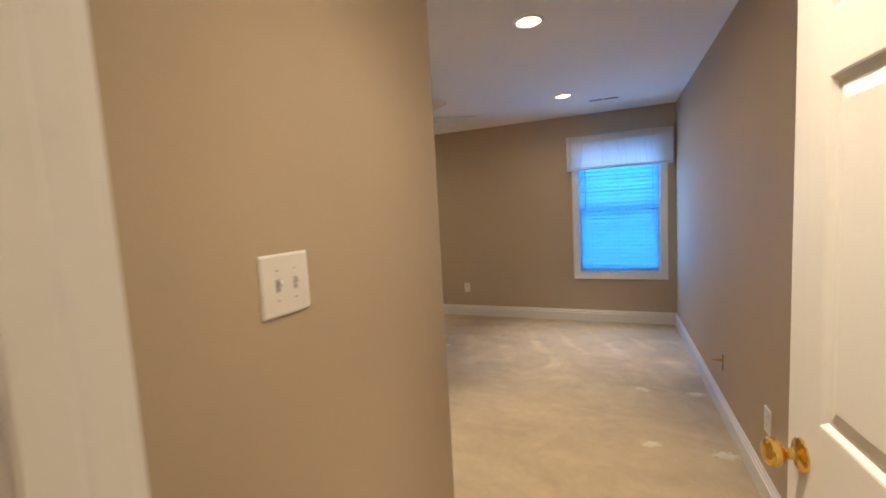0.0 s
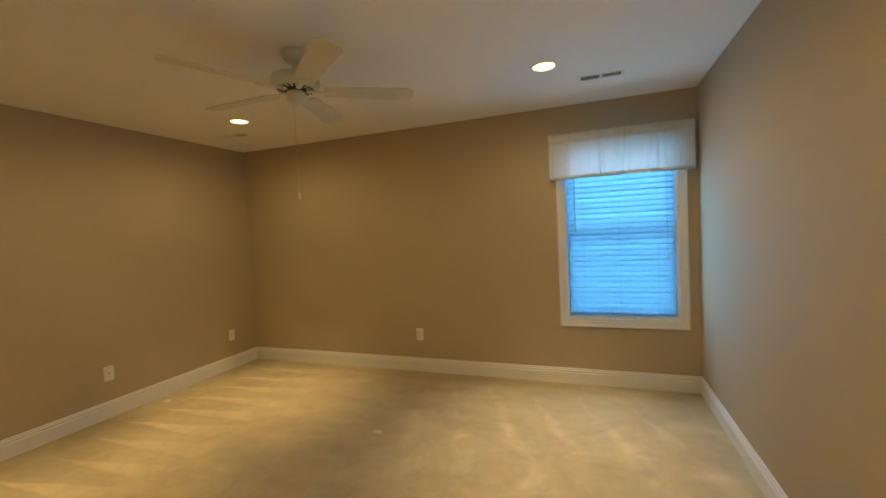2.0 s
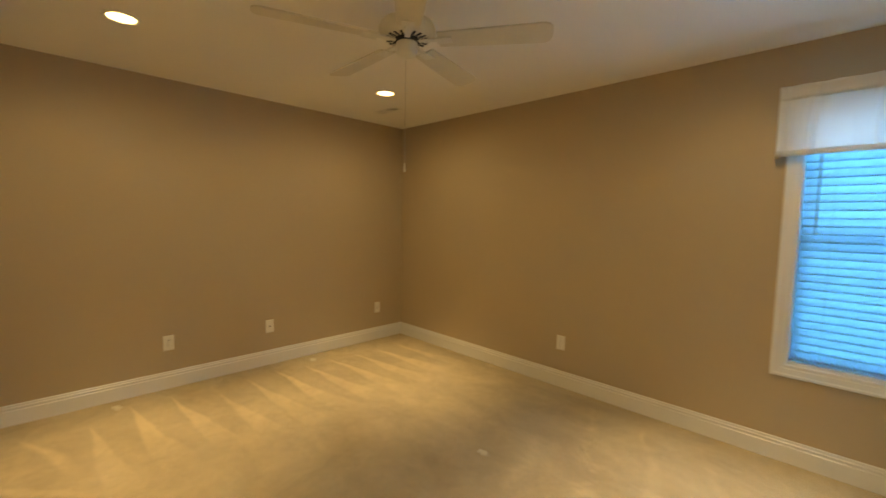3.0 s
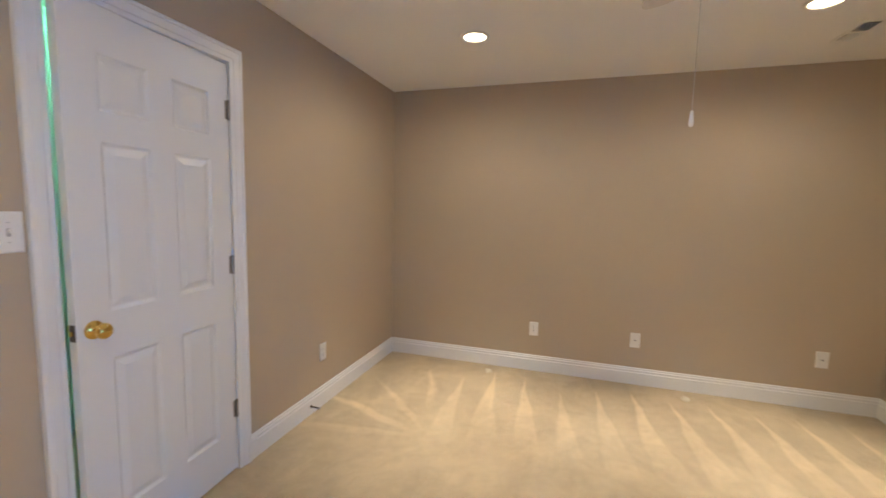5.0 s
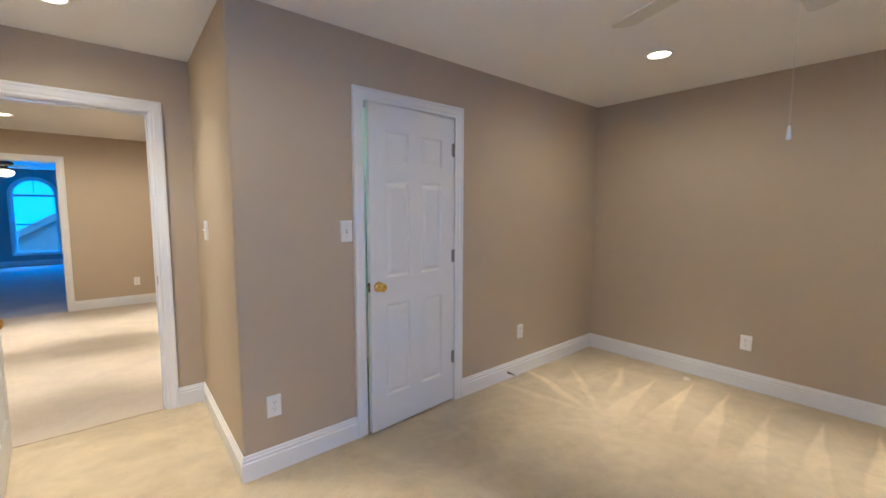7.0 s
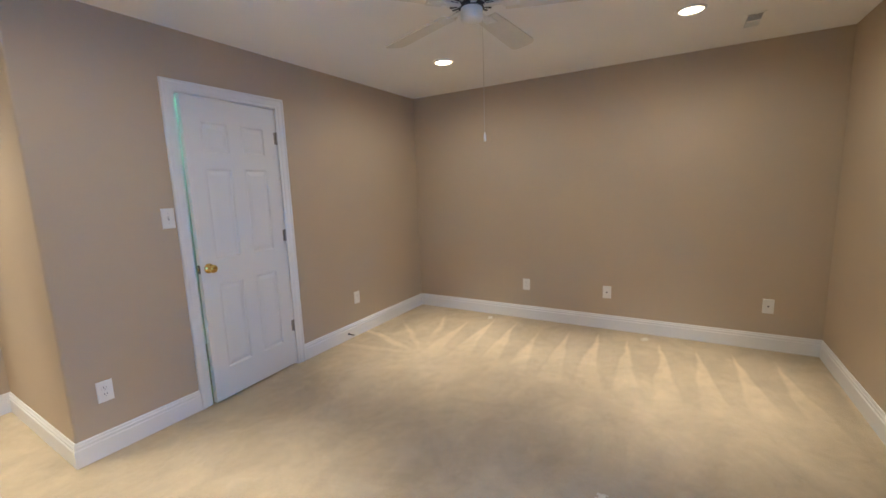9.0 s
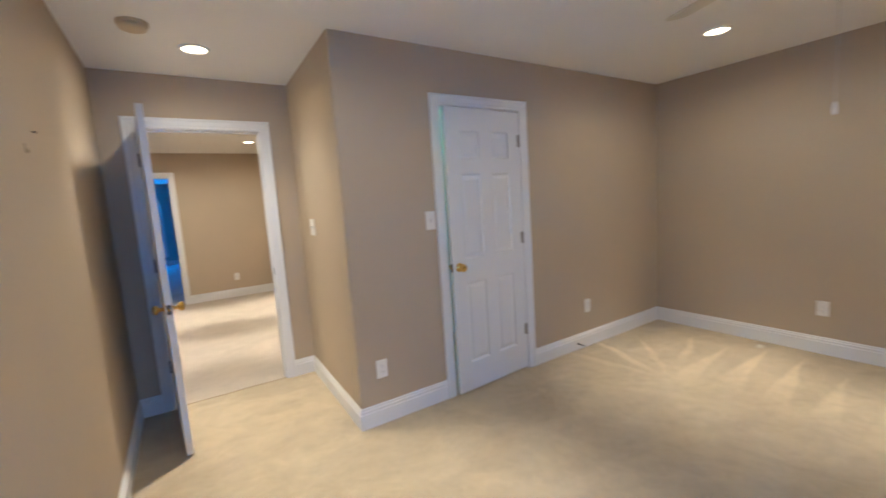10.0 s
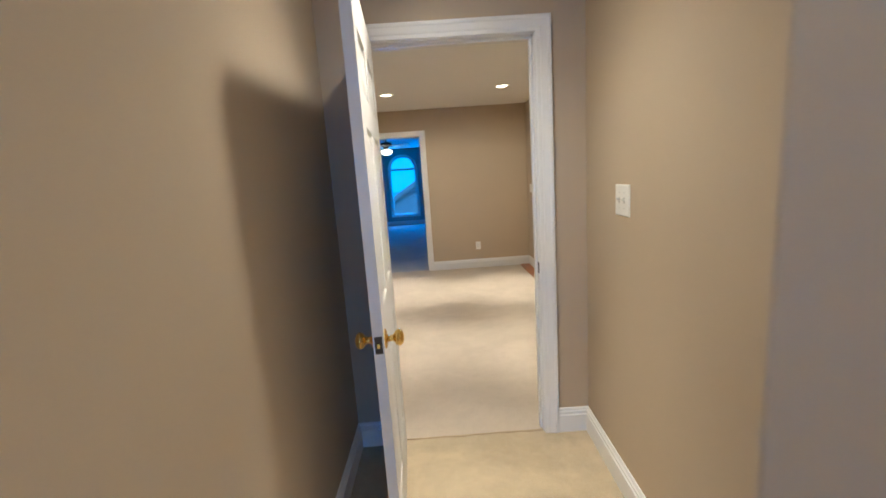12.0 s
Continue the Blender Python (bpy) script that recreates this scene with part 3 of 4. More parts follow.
def ceiling_vent(x, y, turn=0):
    root = holder("ceiling_vent", pose(x, y, CEIL, 0, 0, turn), "white metal ceiling register with two banks of louvres", "vent", "ceiling registers")
    w, d = 0.150, 0.060
    part("backing", boxes((-w + 0.02, w - 0.02, -d + 0.018, d - 0.018, -0.002, -0.0005)), DUCT, root, "dark duct")
    bm = sweep([(0, 0), (0, -0.004), (0.004, -0.007), (0.018, -0.004), (0.021, 0)], [(w - 0.021, -d + 0.021), (-w + 0.021, -d + 0.021), (-w + 0.021, d - 0.021), (w - 0.021, d - 0.021)], True)
    part("frame", bm, VENTMETAL, root)
    part("divider", boxes((-0.011, 0.011, -d + 0.02, d - 0.02, -0.008, -0.002)), VENTMETAL, root)
    for s in (-1, 1):
        for i in range(7):
            cx = s * (0.021 + i * 0.0155)
            bm = boxes((-0.0028, 0.0028, -d + 0.022, d - 0.022, -0.0004, 0.0004))
            bmesh.ops.transform(bm, matrix=Matrix.Translation((cx, 0, -0.0065)) @ Matrix.Rotation(radians(s * 52), 4, 'Y'), verts=bm.verts)
            part("slat", bm, VENTMETAL, root)
    return root


ceiling_vent(-0.708, 4.30)
ceiling_vent(-4.055, 4.29)
smoke = holder("smoke_detector", pose(-0.314, 0.88, CEIL), "aged beige round smoke detector on the ceiling", "smoke detector")
part("base", lathe([(0, 0), (0.072, 0), (0.072, -0.012), (0.068, -0.014), (0, -0.014)], 32), BEIGE, smoke, smooth=False)
part("cover", lathe([(0.064, -0.0142), (0.066, -0.022), (0.060, -0.034), (0.045, -0.040), (0.018, -0.042), (0, -0.042)], 32), BEIGE, smoke, smooth=True)


def ceiling_fan(name, x, y, rest, body, blade, label, radius=0.66):
    root = holder(name, pose(x, y, CEIL, 0, 0, rest), label, "ceiling fan")
    part("canopy", lathe([(0, 0), (0.066, 0), (0.066, -0.010), (0.062, -0.030), (0.044, -0.055), (0.020, -0.062), (0, -0.062)], 32), body, root, smooth=True)
    part("downrod", lathe([(0, -0.06), (0.0125, -0.06), (0.0125, -0.115), (0, -0.115)], 16), body, root, smooth=True)
    part("motor_housing", lathe([(0, -0.108), (0.028, -0.108), (0.034, -0.118), (0.085, -0.124), (0.122, -0.138), (0.132, -0.160), (0.130, -0.184), (0.112, -0.200), (0.090, -0.206), (0, -0.206)], 40), body, root, smooth=True)
    vents = bmesh.new()
    for i in range(20):
        a = 2 * math.pi * i / 20
        box(vents, 0.066, 0.100, -0.005, 0.005, -0.2085, -0.2050, m=Matrix.Rotation(a, 4, 'Z'))
    part("motor_vents", vents, SLOT, root, "dark cooling slots")
    part("flywheel", lathe([(0, -0.206), (0.060, -0.206), (0.062, -0.216), (0.050, -0.220), (0, -0.220)], 32), SLOT, root)
    part("switch_housing", lathe([(0, -0.219), (0.046, -0.219), (0.050, -0.224), (0.050, -0.268), (0.044, -0.276), (0.010, -0.279), (0, -0.279)], 32), body, root, smooth=True)
    for i in range(5):
        m = Matrix.Rotation(2 * math.pi * i / 5, 4, 'Z')
        iron = bmesh.new()
        box(iron, 0.055, 0.150, -0.013, 0.013, -0.218, -0.212)
        box(iron, 0.140, 0.215, -0.030, 0.030, -0.222, -0.217, bevel=0.002)
        for sx, sy in ((0.165, 0.018), (0.165, -0.018), (0.198, 0.0)):
            lathe([(0, -0.2255), (0.005, -0.225), (0.006, -0.222), (0, -0.222)], 8, Matrix.Translation((sx, sy, 0)), iron)
        bmesh.ops.transform(iron, matrix=m, verts=iron.verts)
        part("blade_iron", iron, body, root)
        out = []
        for k in range(9):
            a = math.pi / 2 - math.pi * k / 8
            out.append((radius - 0.045 + 0.045 * math.cos(a), math.copysign(abs(math.sin(a)) ** 0.6, math.sin(a)) * 0.068))
        pts = [(0.150, -0.050), (0.150, 0.050), (0.30, 0.058), *out, (0.30, -0.058)]
        bb = extrude_outline(pts, -0.004, 0.003)
        bmesh.ops.transform(bb, matrix=m @ Matrix.Translation((0, 0, -0.2125)) @ Matrix.Rotation(radians(-11), 4, 'X'), verts=bb.verts)
        part("blade", bb, blade, root)
    return root


FAN = (-2.312, 3.078)
fan = ceiling_fan("ceiling_fan", *FAN, 34, FANWHITE, BLADE, "white five-blade ceiling fan with a pull chain")
back = fan.matrix_world.inverted()
chain = bmesh.new()
cx, cy = -2.358, 3.110
for i in range(52):
    z = CEIL - 0.262 - i * 0.0095
    lathe([(0, 0.0022), (0.0022, 0), (0, -0.0022)], 6, back @ Matrix.Translation((cx, cy, z)), chain)
lathe([(0, 0), (0.0009, 0), (0.0009, -0.50), (0, -0.50)], 6, back @ Matrix.Translation((cx, cy, CEIL - 0.26)), chain)
part("pull_chain", chain, CORD, fan)
part("chain_fob", lathe([(0, 0.022), (0.003, 0.021), (0.004, 0.014), (0.0065, -0.012), (0.006, -0.019), (0.003, -0.022), (0, -0.022)], 14, back @ Matrix.Translation((cx, cy, 1.655))), PLASTIC, fan, "white fob", True)


# ---- wall plates ----
def on_wall(x, y, z, face):
    """Local x along the wall, y up, z out of the wall. face: which way the wall looks."""
    out = {"+x": (1, 0, 0), "-x": (-1, 0, 0), "+y": (0, 1, 0), "-y": (0, -1, 0)}[face]
    o = Vector(out)
    up = Vector((0, 0, 1))
    return rot(up.cross(o), up, o, (x, y, z))


def plate_mesh(w, h):
    bm = bmesh.new()
    rows = []
    for inset, z in ((0, 0), (0, 0.0025), (0.003, 0.0052), (0.006, 0.0060)):
        a, b = w / 2 - inset, h / 2 - inset
        rows.append([bm.verts.new(p) for p in ((-a, -b, z), (a, -b, z), (a, b, z), (-a, b, z))])
    for r1, r2 in zip(rows, rows[1:]):
        for i in range(4):
            k = (i + 1) % 4
            bm.faces.new((r1[i], r1[k], r2[k], r2[i]))
    bm.faces.new(rows[-1])
    return bm


def outlet(m, label="white duplex power outlet on the tan wall", kind="duplex"):
    root = holder("wall_outlet", m, label, "outlet", "wall outlets")
    part("cover_plate", plate_mesh(0.075, 0.120), PLASTIC, root)
    if kind == "duplex":
        for s in (1, -1):
            cy = s * 0.0195
            face = part("receptacle", boxes((-0.0165, 0.0165, cy - 0.014, cy + 0.014, 0.004, 0.0078), bevel=0.002), PLASTIC, root)
            for sx, hh in ((-0.0065, 0.0045), (0.0065, 0.0035)):
                part("slot", boxes((sx - 0.0012, sx + 0.0012, cy + 0.001, cy + 0.001 + 2 * hh, 0.0076, 0.0081)), SLOT, face)
            part("slot", lathe([(0, 0.0081), (0.0024, 0.0081), (0.0024, 0.0076), (0, 0.0076)], 10, Matrix.Translation((0, cy - 0.007, 0))), SLOT, face)
        part("screw", lathe([(0, 0.0072), (0.003, 0.0068), (0.0034, 0.0058), (0, 0.0058)], 10), VENTMETAL, root)
    else:
        part("jack", lathe([(0, 0.008), (0.004, 0.008), (0.0055, 0.0078), (0.006, 0.0058), (0, 0.0058)], 12), SLOT, root, "dark cable jack")
        for s in (1, -1):
            part("screw", lathe([(0, 0.0072), (0.003, 0.0068), (0.0034, 0.0058), (0, 0.0058)], 10, Matrix.Translation((0, s * 0.042, 0))), VENTMETAL, root)
    return root


def switch(m, gangs, w, label):
    root = holder("light_switch", m, label, "light switch")
    part("cover_plate", plate_mesh(w, 0.125), PLASTIC, root)
    for g in range(gangs):
        cx = (g - (gangs - 1) / 2) * 0.046
        part("toggle_slot", boxes((cx - 0.0052, cx + 0.0052, -0.0125, 0.0125, 0.0058, 0.0066)), GREYTEXT, root)
        bm = boxes((-0.0036, 0.0036, -0.0045, 0.0045, 0.0, 0.014), bevel=0.0012)
        bmesh.ops.transform(bm, matrix=Matrix.Translation((cx, 0.001, 0.0055)) @ Matrix.Rotation(radians(-28), 4, 'X'), verts=bm.verts)
        part("toggle", bm, PLASTIC, root)
        for s in (1, -1):
            part("screw", boxes((cx - 0.0035, cx + 0.0035, s * 0.030 - 0.0012, s * 0.030 + 0.0012, 0.0058, 0.0067)), GREYTEXT, root)
    return root


switch(on_wall(XV0 + (XV - XV0) * 0.428 / YC + 0.0008, 0.428, 1.285, "+x") @ pose(0, 0, 0, 0, -1.8, 0), 2, 0.128, "white double toggle switch plate on the entry wall")
switch(on_wall(-1.833, YC, 1.293, "+y"), 1, 0.075, "white single toggle switch beside the closet door")
outlet(on_wall(-1.387, YC, 0.365, "+y"))
outlet(on_wall(-3.452, YC, 0.378, "+y"))
outlet(on_wall(XW, 4.58, 0.368, "+x"), "white cable plate near the corner", "jack")
outlet(on_wall(XW, 3.348, 0.364, "+x"), "white cable jack plate on the tan wall", "jack")
outlet(on_wall(XW, 2.543, 0.370, "+x"))
outlet(on_wall(-2.469, YN, 0.377, "-y"))
outlet(on_wall(0, 1.980, 0.388, "-x"))
outlet(on_wall(-1.131, HS, 0.35, "+y"), "white power outlet on the landing wall")
switch(on_wall(HW, -4.02, 1.19, "+x"), 1, 0.115, "white switch plate on the landing wall")


# door stop on the baseboard
stop = holder("door_stop", pose(-3.292, YC + 0.015, 0.055), "dark metal spring door stop on the baseboard", "door stop")
part("stem", lathe([(0, 0), (0.011, 0), (0.011, 0.004), (0.005, 0.008), (0.005, 0.055), (0, 0.055)], 12, Matrix.Rotation(radians(-90), 4, 'X')), BRONZE, stop)
part("tip", lathe([(0, 0.055), (0.008, 0.055), (0.008, 0.068), (0.006, 0.072), (0, 0.072)], 12, Matrix.Rotation(radians(-90), 4, 'X')), GREYTEXT, stop, "grey rubber tip", True)

# cut cable stub in a slit of the east wall
stub = holder("cable_stub", pose(0, 2.812, 0.360), "short brass cable end standing out of a wall slit", "cable")
part("slit", boxes((-0.003, 0, -0.006, 0.006, -0.066, 0.040), bevel=0.0008), SLOT, stub, "dark slit in the plaster")
part("connector", lathe([(0, 0), (0.009, 0), (0.009, 0.020), (0.006, 0.022), (0.006, 0.055), (0, 0.055)], 12, Matrix.Translation((-0.002, 0, 0.005)) @ Matrix.Rotation(radians(-90), 4, 'Y')), BRASS, stub)

# picture hook and nail
hook = holder("picture_hook", pose(0, 1.708, 1.686), "small dark picture hook on the tan wall", "picture hook")
part("strip", boxes((-0.002, 0, -0.003, 0.003, -0.014, 0.015), bevel=0.001), BRONZE, hook)
part("prong", boxes((-0.009, -0.007, -0.003, 0.003, -0.015, -0.003), (-0.007, -0.002, -0.003, 0.003, -0.015, -0.013)), BRONZE, hook)
thing("nail", lathe([(0, -0.012), (0.0022, -0.012), (0.0022, -0.001), (0.005, 0), (0.005, 0.0025), (0, 0.0025)], 10, pose(-0.011, 1.595, 1.756, 0, -90, 0)), BRONZE, "dark nail head in the tan wall", "nail")

# ---- bedroom window ----
win = tagged(new("window_1"), "white sash window with a moulded frame", "window", kind="structure")
x0, x1, z0, z1 = WIN
for n, s in (("jamb", (x0, x0 + 0.006, YN, YN + T, z0, z1)), ("jamb", (x1 - 0.006, x1, YN, YN + T, z0, z1)), ("head", (x0 + 0.006, x1 - 0.006, YN, YN + T, z1 - 0.015, z1)), ("window_sill", (x0 + 0.006, x1 - 0.006, YN, YN + T, z0, z0 + 0.018))):
    part(n, boxes((s[0], s[1], s[2] + 0.001, s[3] - 0.001, s[4], s[5]), bevel=0.001), TRIM, win)
bm = sweep(CASING, [(x1, z0), (x1, z1), (x0, z1), (x0, z0)][::-1], True)
bmesh.ops.transform(bm, matrix=rot(Vector((1, 0, 0)), Vector((0, 0, 1)), Vector((0, -1, 0)), (0, YN, 0)), verts=bm.verts)
part("casing", bm, TRIM, win)
zm = 1.34
for n, za, zb, yy in (("lower_sash", z0 + 0.018, zm + 0.02, YN + 0.075), ("upper_sash", zm - 0.02, z1 - 0.015, YN + 0.100)):
    a, b = x0 + 0.006, x1 - 0.006
    s = 0.024
    fr = part(n, boxes((a, a + s, yy, yy + 0.022, za, zb), (b - s, b, yy, yy + 0.022, za, zb), (a + s, b - s, yy, yy + 0.022, za, za + s), (a + s, b - s, yy, yy + 0.022, zb - s, zb)), TRIM, win)
    pane = part("pane", boxes((a + s, b - s, yy + 0.009, yy + 0.013, za + s, zb - s)), glass, fr)
    pane.visible_shadow = False
part("insect_screen", boxes((x0 + 0.016, x1 - 0.016, YN + 0.104, YN + 0.1045, z0 + 0.02, zm)), SCREEN, win, "fine grey insect screen")

blind = holder("window_blind", pose(0, 0, 0), "white slatted blind lowered and closed against blue daylight", "blind")
sx0, sx1 = x0 + 0.009, x1 - 0.009
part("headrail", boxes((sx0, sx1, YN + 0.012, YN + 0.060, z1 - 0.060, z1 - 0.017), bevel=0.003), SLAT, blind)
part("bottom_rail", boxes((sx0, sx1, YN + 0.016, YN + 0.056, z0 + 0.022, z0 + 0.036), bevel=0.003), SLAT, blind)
sl = bmesh.new()
prof = [(-0.0275, 0.0), (-0.014, 0.0028), (0, 0.0038), (0.014, 0.0028), (0.0275, 0.0)]
lo = [[sl.verts.new((x, p, q)) for p, q in prof] for x in (sx0, sx1)]
hi = [[sl.verts.new((x, p, q + 0.0025)) for p, q in prof] for x in (sx0, sx1)]
for i in range(4):
    sl.faces.new((lo[0][i], lo[0][i + 1], lo[1][i + 1], lo[1][i]))
    sl.faces.new((hi[0][i], hi[1][i], hi[1][i + 1], hi[0][i + 1]))
for k in (0, 4):
    sl.faces.new((lo[0][k], lo[1][k], hi[1][k], hi[0][k]))
for k in (0, 1):
    sl.faces.new([*lo[k], *hi[k][::-1]])
# Added bead along the room edge dims the daylight into a dark line.
box(sl, sx0, sx1, -0.0275, -0.0195, 0.0030, 0.0062)
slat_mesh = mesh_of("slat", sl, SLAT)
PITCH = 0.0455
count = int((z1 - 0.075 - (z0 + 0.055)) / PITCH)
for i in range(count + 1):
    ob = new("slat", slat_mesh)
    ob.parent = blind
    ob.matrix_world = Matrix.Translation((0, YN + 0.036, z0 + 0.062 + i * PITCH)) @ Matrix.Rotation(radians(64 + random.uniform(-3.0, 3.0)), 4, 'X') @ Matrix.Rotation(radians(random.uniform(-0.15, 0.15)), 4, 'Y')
for lx in (x0 + 0.14, (x0 + x1) / 2, x1 - 0.14):
    part("ladder_cord", boxes((lx - 0.001, lx + 0.001, YN + 0.0095, YN + 0.0110, z0 + 0.03, z1 - 0.06)), CORD, blind)
wand = lathe([(0, 0), (0.004, 0), (0.005, -0.02), (0.004, -0.62), (0.0055, -0.64), (0, -0.65)], 8, Matrix.Translation((x0 + 0.075, YN + 0.002, z1 - 0.06)))
part("tilt_wand", wand, DARKCORD, blind, "grey tilt wand")
part("pull_cord", boxes((x1 - 0.072, x1 - 0.070, YN + 0.001, YN + 0.003, 1.12, z1 - 0.06)), DARKCORD, blind)
part("cord_tassel", lathe([(0, 0.025), (0.004, 0.022), (0.008, -0.012), (0.006, -0.022), (0, -0.024)], 10, Matrix.Translation((x1 - 0.071, YN + 0.002, 1.12))), PLASTIC, blind, "cord tassel", True)


def valance():
    """Gathered cloth on a rod: a stretched plain part, fine uneven folds, returns to the wall, doubled header and hem."""
    root = holder("window_valance", pose(0, 0, 0), "white gathered cotton valance over the window", "valance")
    a, b, top, bot, front = -1.130, -0.032, 2.183, 1.800, YN - 0.085
    n = 360
    crowd = [0.03, 0.07, 0.11, 0.15, 0.36, 0.385, 0.41, 0.43, 0.47, 0.50, 0.545, 0.57, 0.61, 0.665, 0.72, 0.76, 0.81, 0.86, 0.93]

    def fold(u, z):
        """How far the cloth stands out at this place."""
        reach = (z - bot) / (top - bot)
        f = 0.8 * noise.noise(Vector((u * 7, 3.1, z * 1.2))) + 0.3 * noise.noise(Vector((u * 31, 7.7, z * 2.0)))
        for k, c in enumerate(crowd):
            w = 0.0045 + 0.0035 * (0.5 + 0.5 * math.sin(k * 2.4))
            drift = 0.022 * (1 - reach) * math.sin(k * 1.7) + 0.004 * noise.noise(Vector((k * 3.7, z * 6, 0)))
            d = (u - c - drift) / (w * (1.5 - 0.5 * reach))
            f += (0.45 + 0.35 * math.sin(k * 5.1)) * math.exp(-d * d)
        pinch = 0.35 if abs(z - (top - 0.052)) < 0.02 else 1.0
        return front - 0.020 * pinch * f

    def sheet(levels, proud):
        """A strip of the cloth between the given heights, with its returns."""
        bm = bmesh.new()
        grid = []
        for z in levels:
            sag = [0.005 * noise.noise(Vector((i / n * 11, 9.0, z))) for i in range(n + 1)]
            line = [bm.verts.new((a + (b - a) * i / n, fold(i / n, z) - proud, z + sag[i])) for i in range(n + 1)]
            pre = [bm.verts.new((a - 0.001 - proud, YN - 0.002, z)), bm.verts.new((a - 0.003 - proud, (YN + front) / 2, z))]
            post = [bm.verts.new((b + 0.003 + proud, (YN + front) / 2, z)), bm.verts.new((b + 0.001 + proud, YN - 0.002, z))]
            grid.append(pre + line + post)
        for r1, r2 in zip(grid, grid[1:]):
            for i in range(len(r1) - 1):
                bm.faces.new((r1[i], r1[i + 1], r2[i + 1], r2[i]))
        return bm

    for name, levels, proud, cover in (("cloth", [bot + (top - bot) * k / 12 for k in range(13)], 0.0, CLOTH), ("header", [top - 0.075, top - 0.055, top - 0.030, top - 0.012, top + 0.002], 0.0025, HEMCLOTH), ("hem", [bot - 0.002, bot + 0.014, bot + 0.030], 0.0025, HEMCLOTH)):
        ob = part(name, sheet(levels, proud), cover, root, smooth=True)
        mod = ob.modifiers.new("thickness", 'SOLIDIFY')
        mod.thickness = 0.0012
    rod = boxes((a + 0.004, b - 0.004, front + 0.018, front + 0.022, top - 0.066, top - 0.036), (a + 0.004, a + 0.008, front + 0.022, YN - 0.001, top - 0.066, top - 0.036), (b - 0.008, b - 0.004, front + 0.022, YN - 0.001, top - 0.066, top - 0.036))
    part("curtain_rod", rod, PLASTIC, root)
    return root


valance()

# ---- far room ----
arch = tagged(new("window_2"), "white round-headed window of the far room", "window", kind="structure")
ax0, ax1, az0, az1 = ARCH
acx, ar = (ax0 + ax1) / 2, (ax1 - ax0) / 2
outline = [(ax1, az0), (ax1, az1)] + [(acx + ar * math.cos(math.pi * i / 18), az1 + ar * math.sin(math.pi * i / 18)) for i in range(1, 18)] + [(ax0, az1), (ax0, az0)]
for n, prof2, dy in (("casing", [(o * 0.9, p) for o, p in CASING], 0.0), ("window_frame", [(-0.04, -0.08), (-0.04, -0.045), (0.0, -0.045), (0.0, -0.08)], 0.0)):
    bm = sweep(prof2, outline[::-1], True)
    bmesh.ops.transform(bm, matrix=rot(Vector((1, 0, 0)), Vector((0, 0, 1)), Vector((0, 1, 0)), (0, FS + dy, 0)), verts=bm.verts)
    part(n, bm, TRIM, arch)
part("transom_bar", boxes((ax0 + 0.04, ax1 - 0.04, FS - 0.08, FS - 0.045, az1 - 0.03, az1 + 0.03)), TRIM, arch)
part("meeting_rail", boxes((ax0 + 0.04, ax1 - 0.04, FS - 0.078, FS - 0.047, 1.03, 1.065)), TRIM, arch)
part("muntin", boxes((acx - 0.008, acx + 0.008, FS - 0.072, FS - 0.053, az1 + 0.03, az1 + ar - 0.04)), TRIM, arch)
part("window_sill", boxes((ax0 - 0.07, ax1 + 0.07, FS - 0.01, FS + 0.035, az0 - 0.02, az0), bevel=0.003), TRIM, arch)

ffan = ceiling_fan("ceiling_fan", 0.53, -7.7, 10, BRONZE, BLADE, "dark ceiling fan with pale blades and a glowing glass bowl", 0.62)
part("glass_bowl", lathe([(0.055, -0.281), (0.120, -0.300), (0.135, -0.330), (0.115, -0.375), (0.060, -0.405), (0, -0.412)], 28), BOWL, ffan, "glowing scalloped glass bowl", True)

# ---- landing ----
for i in range(3):
    xa = HW + 0.015 + i * 0.046
    structure("floor_board", boxes((xa, xa + 0.0445, HS + 0.016, -2.4, -0.002, 0.010), bevel=0.0008), WOOD, "reddish oak floor board at the edge of the landing", "floor")
thing("handrail_end", boxes((HW, HW + 0.055, -3.62, -3.50, 0.80, 0.835), bevel=0.006), TRIM, "white painted rail end on the landing wall", "rail")

seam = bmesh.new()
prev = None
for i in range(61):
    x = ENTRY[0] + 0.02 + (ENTRY[1] - ENTRY[0] - 0.04) * i / 60
    w = 0.004 + 0.003 * noise.noise(Vector((i * 0.7, 2.0, 0)))
    y = -0.018 + 0.010 * noise.noise(Vector((i * 0.13, 5.0, 0)))
    row = [seam.verts.new((x, y - w, -0.001)), seam.verts.new((x, y, 0.003 + 0.003 * abs(noise.noise(Vector((i * 1.9, 1.0, 0)))))), seam.verts.new((x, y + w, -0.001))]
    if prev:
        for k in (0, 1):
            seam.faces.new((prev[k], prev[k + 1], row[k + 1], row[k]))
    prev = row
structure("carpet_seam", seam, SEAM, "frayed seam where two carpets meet in the doorway", "seam")

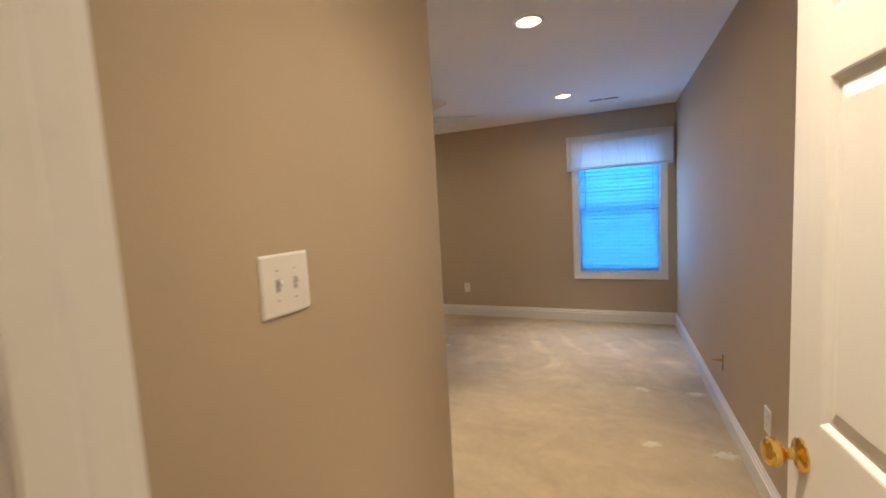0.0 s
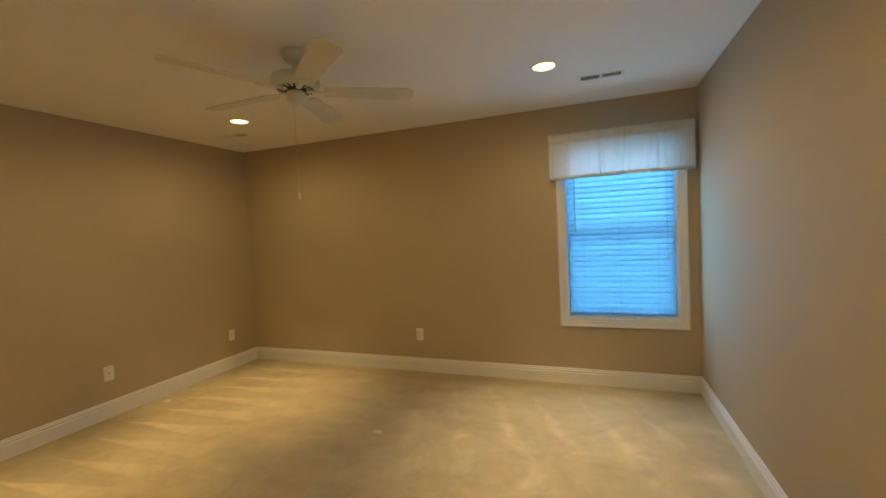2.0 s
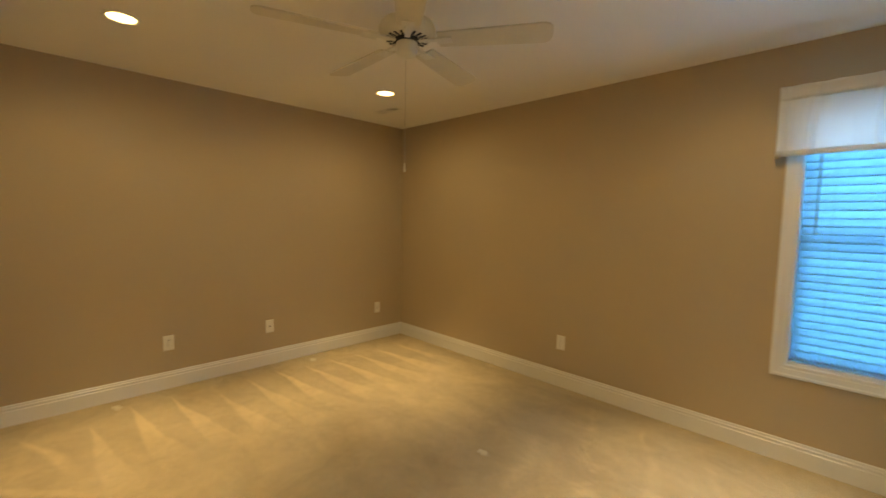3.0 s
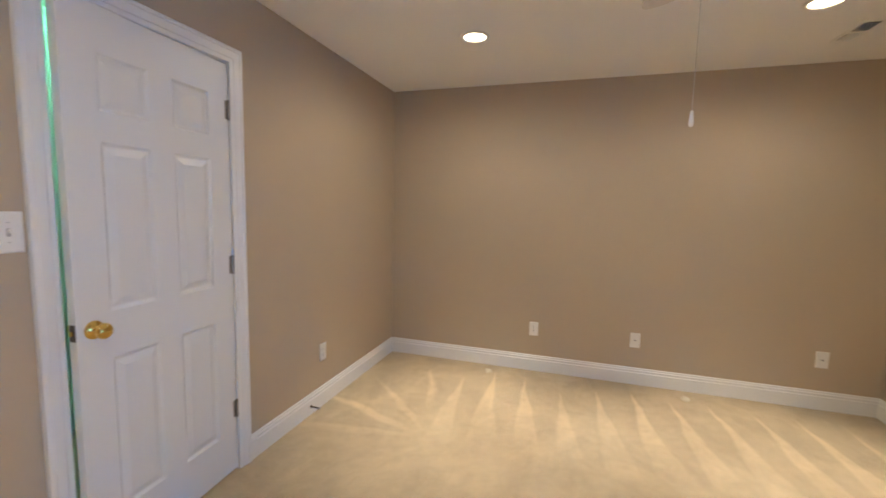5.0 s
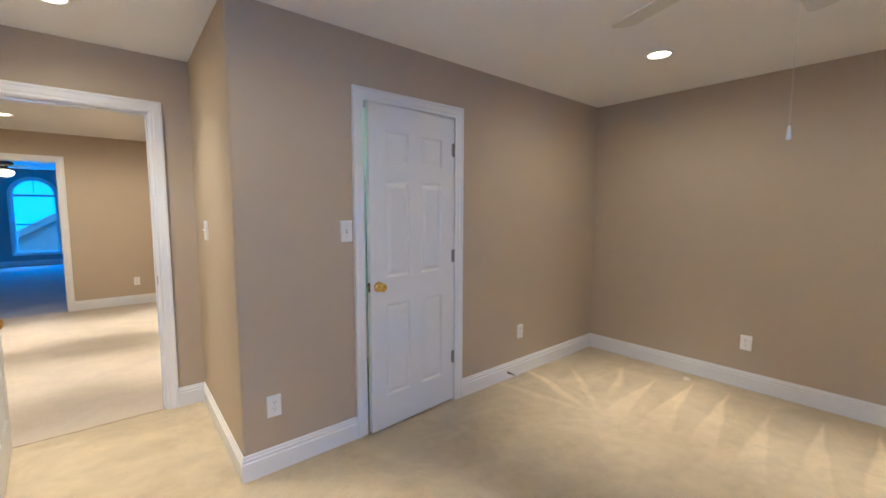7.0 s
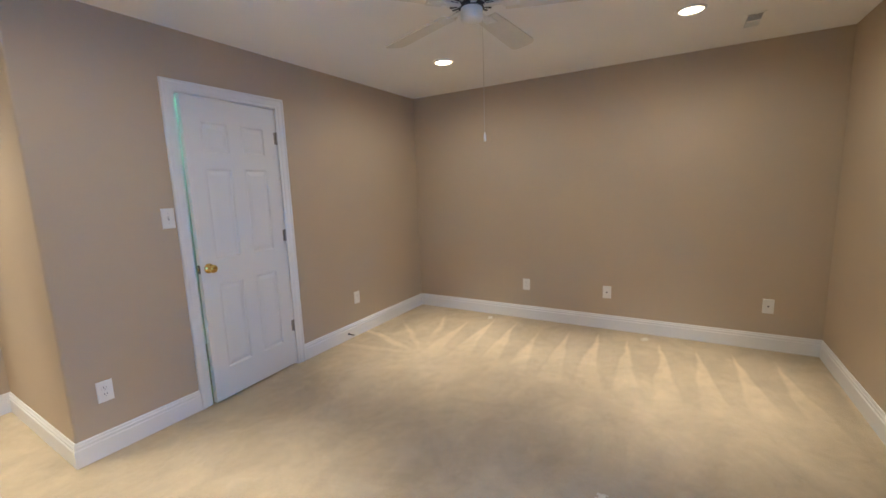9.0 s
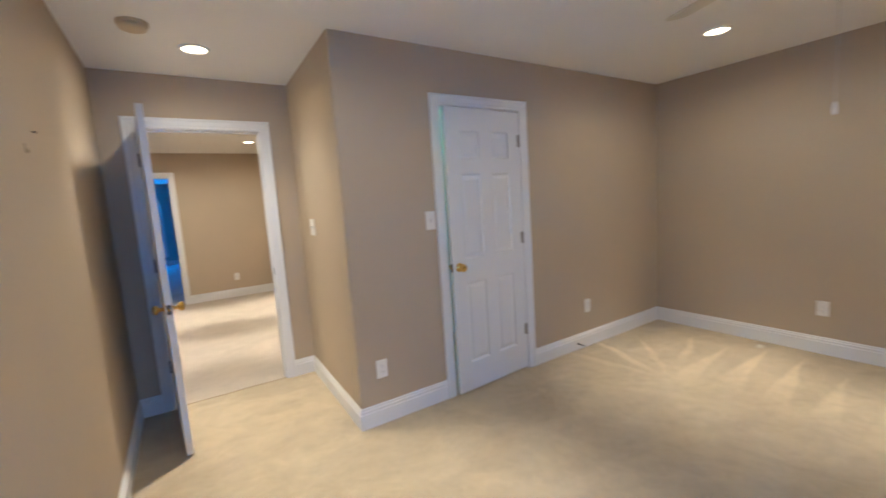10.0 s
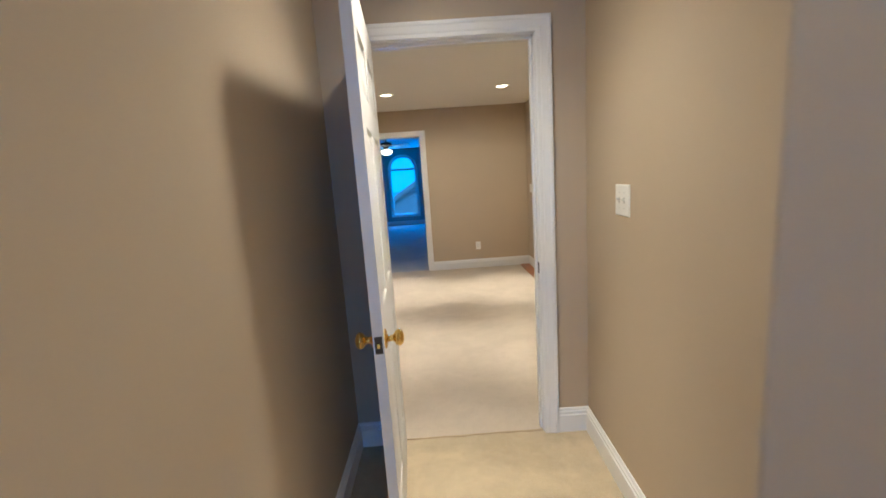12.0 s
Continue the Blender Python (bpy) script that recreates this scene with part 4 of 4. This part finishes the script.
# ---- carpet dents with lifted tufts ----
DENTS = [(-0.451, 3.083, 0.055), (-0.108, 3.09, 0.06), (-0.448, 2.323, 0.06), (-0.085, 2.316, 0.07), (-4.45, 2.186, 0.05), (-4.44, 3.70, 0.055), (-2.278, 3.684, 0.045)]
for dx, dy, dr in DENTS:
    bm = bmesh.new()
    core = bm.verts.new((0, 0, 0.006))
    rim = []
    for k in range(24):
        a = 2 * math.pi * k / 24
        q = dr * (0.72 + 0.35 * noise.noise(Vector((math.cos(a) * 1.5, math.sin(a) * 1.5, dx * 3 + dy))))
        rim.append((bm.verts.new((math.cos(a) * q * 0.6, math.sin(a) * q * 0.36, 0.0055)), bm.verts.new((math.cos(a) * q, math.sin(a) * q * 0.6, -0.001))))
    for k in range(24):
        p, n = rim[k], rim[(k + 1) % 24]
        bm.faces.new((core, p[0], n[0]))
        bm.faces.new((p[0], p[1], n[1], n[0]))
    for k in range(60):
        a, q = random.uniform(0, 6.283), math.sqrt(random.random()) * dr
        px, py = math.cos(a) * q, math.sin(a) * q * 0.6
        hh = random.uniform(0.006, 0.011) * (1.15 - 0.7 * q / dr)
        lx, ly = random.uniform(-0.006, 0.006), random.uniform(-0.006, 0.006)
        tip = bm.verts.new((px + lx, py + ly, hh))
        ring = [bm.verts.new((px + 0.006 * math.cos(b), py + 0.006 * math.sin(b), -0.001)) for b in (0, 2.1, 4.2)]
        for i in range(3):
            bm.faces.new((ring[i], ring[(i + 1) % 3], tip))
    ob = thing("carpet_dent", bm, TUFT, "pale ruffled furniture dent in the beige carpet", "carpet dent", "furniture dents", smooth=True)
    ob.location = (dx, dy, 0)
    ob.rotation_euler = (0, 0, random.uniform(-0.5, 0.5))

# ---- outside ----
structure("ground", boxes((-400, 400, -400, 400, -3.3, -3.2)), GRASS, "green lawn outside", "ground")
for by in (60.0, -75.0):
    structure("backdrop", boxes((-130, 130, by, by + 0.5, -3.2, 70)), SKYGLOW, "plain blue sky beyond the windows", "sky")

house = holder("neighbour_house", pose(0.2, -34, -5.4), "pale neighbouring house with a gabled roof", "house")
part("wall", boxes((-6, 6, -5, 4, 0, 3.0)), SIDING, house)


def gable_slab(y0, y1, rise, out, drop):
    """Two sloping slabs that meet at the ridge."""
    bm = bmesh.new()
    for sgn in (1, -1):
        low, top = (sgn * out, 3.0 - (out - 6) * rise / 6), (0, 3.0 + rise)
        q = [bm.verts.new(p) for p in ((low[0], y1, low[1]), (low[0], y0, low[1]), (0, y0, top[1]), (0, y1, top[1]))]
        q2 = [bm.verts.new(v.co + Vector((0, 0, drop))) for v in q]
        bm.faces.new(q)
        bm.faces.new(q2[::-1])
        for i in range(4):
            bm.faces.new((q[i], q[(i + 1) % 4], q2[(i + 1) % 4], q2[i]))
    return bm


part("roof", gable_slab(-5.4, 4.5, 3.8, 6.6, 0.3), SHINGLE, house)
part("fascia", gable_slab(4.5, 4.62, 3.8, 6.6, 0.42), TRIM, house)
front = bmesh.new()
vs = [front.verts.new(p) for p in ((-6, 4.0, 3.0), (6, 4.0, 3.0), (0, 4.0, 6.8))]
vt = [front.verts.new(v.co + Vector((0, -0.2, 0))) for v in vs]
front.faces.new(vs)
front.faces.new(vt[::-1])
for i in range(3):
    front.faces.new((vs[i], vs[(i + 1) % 3], vt[(i + 1) % 3], vt[i]))
part("gable", front, SIDING, house)
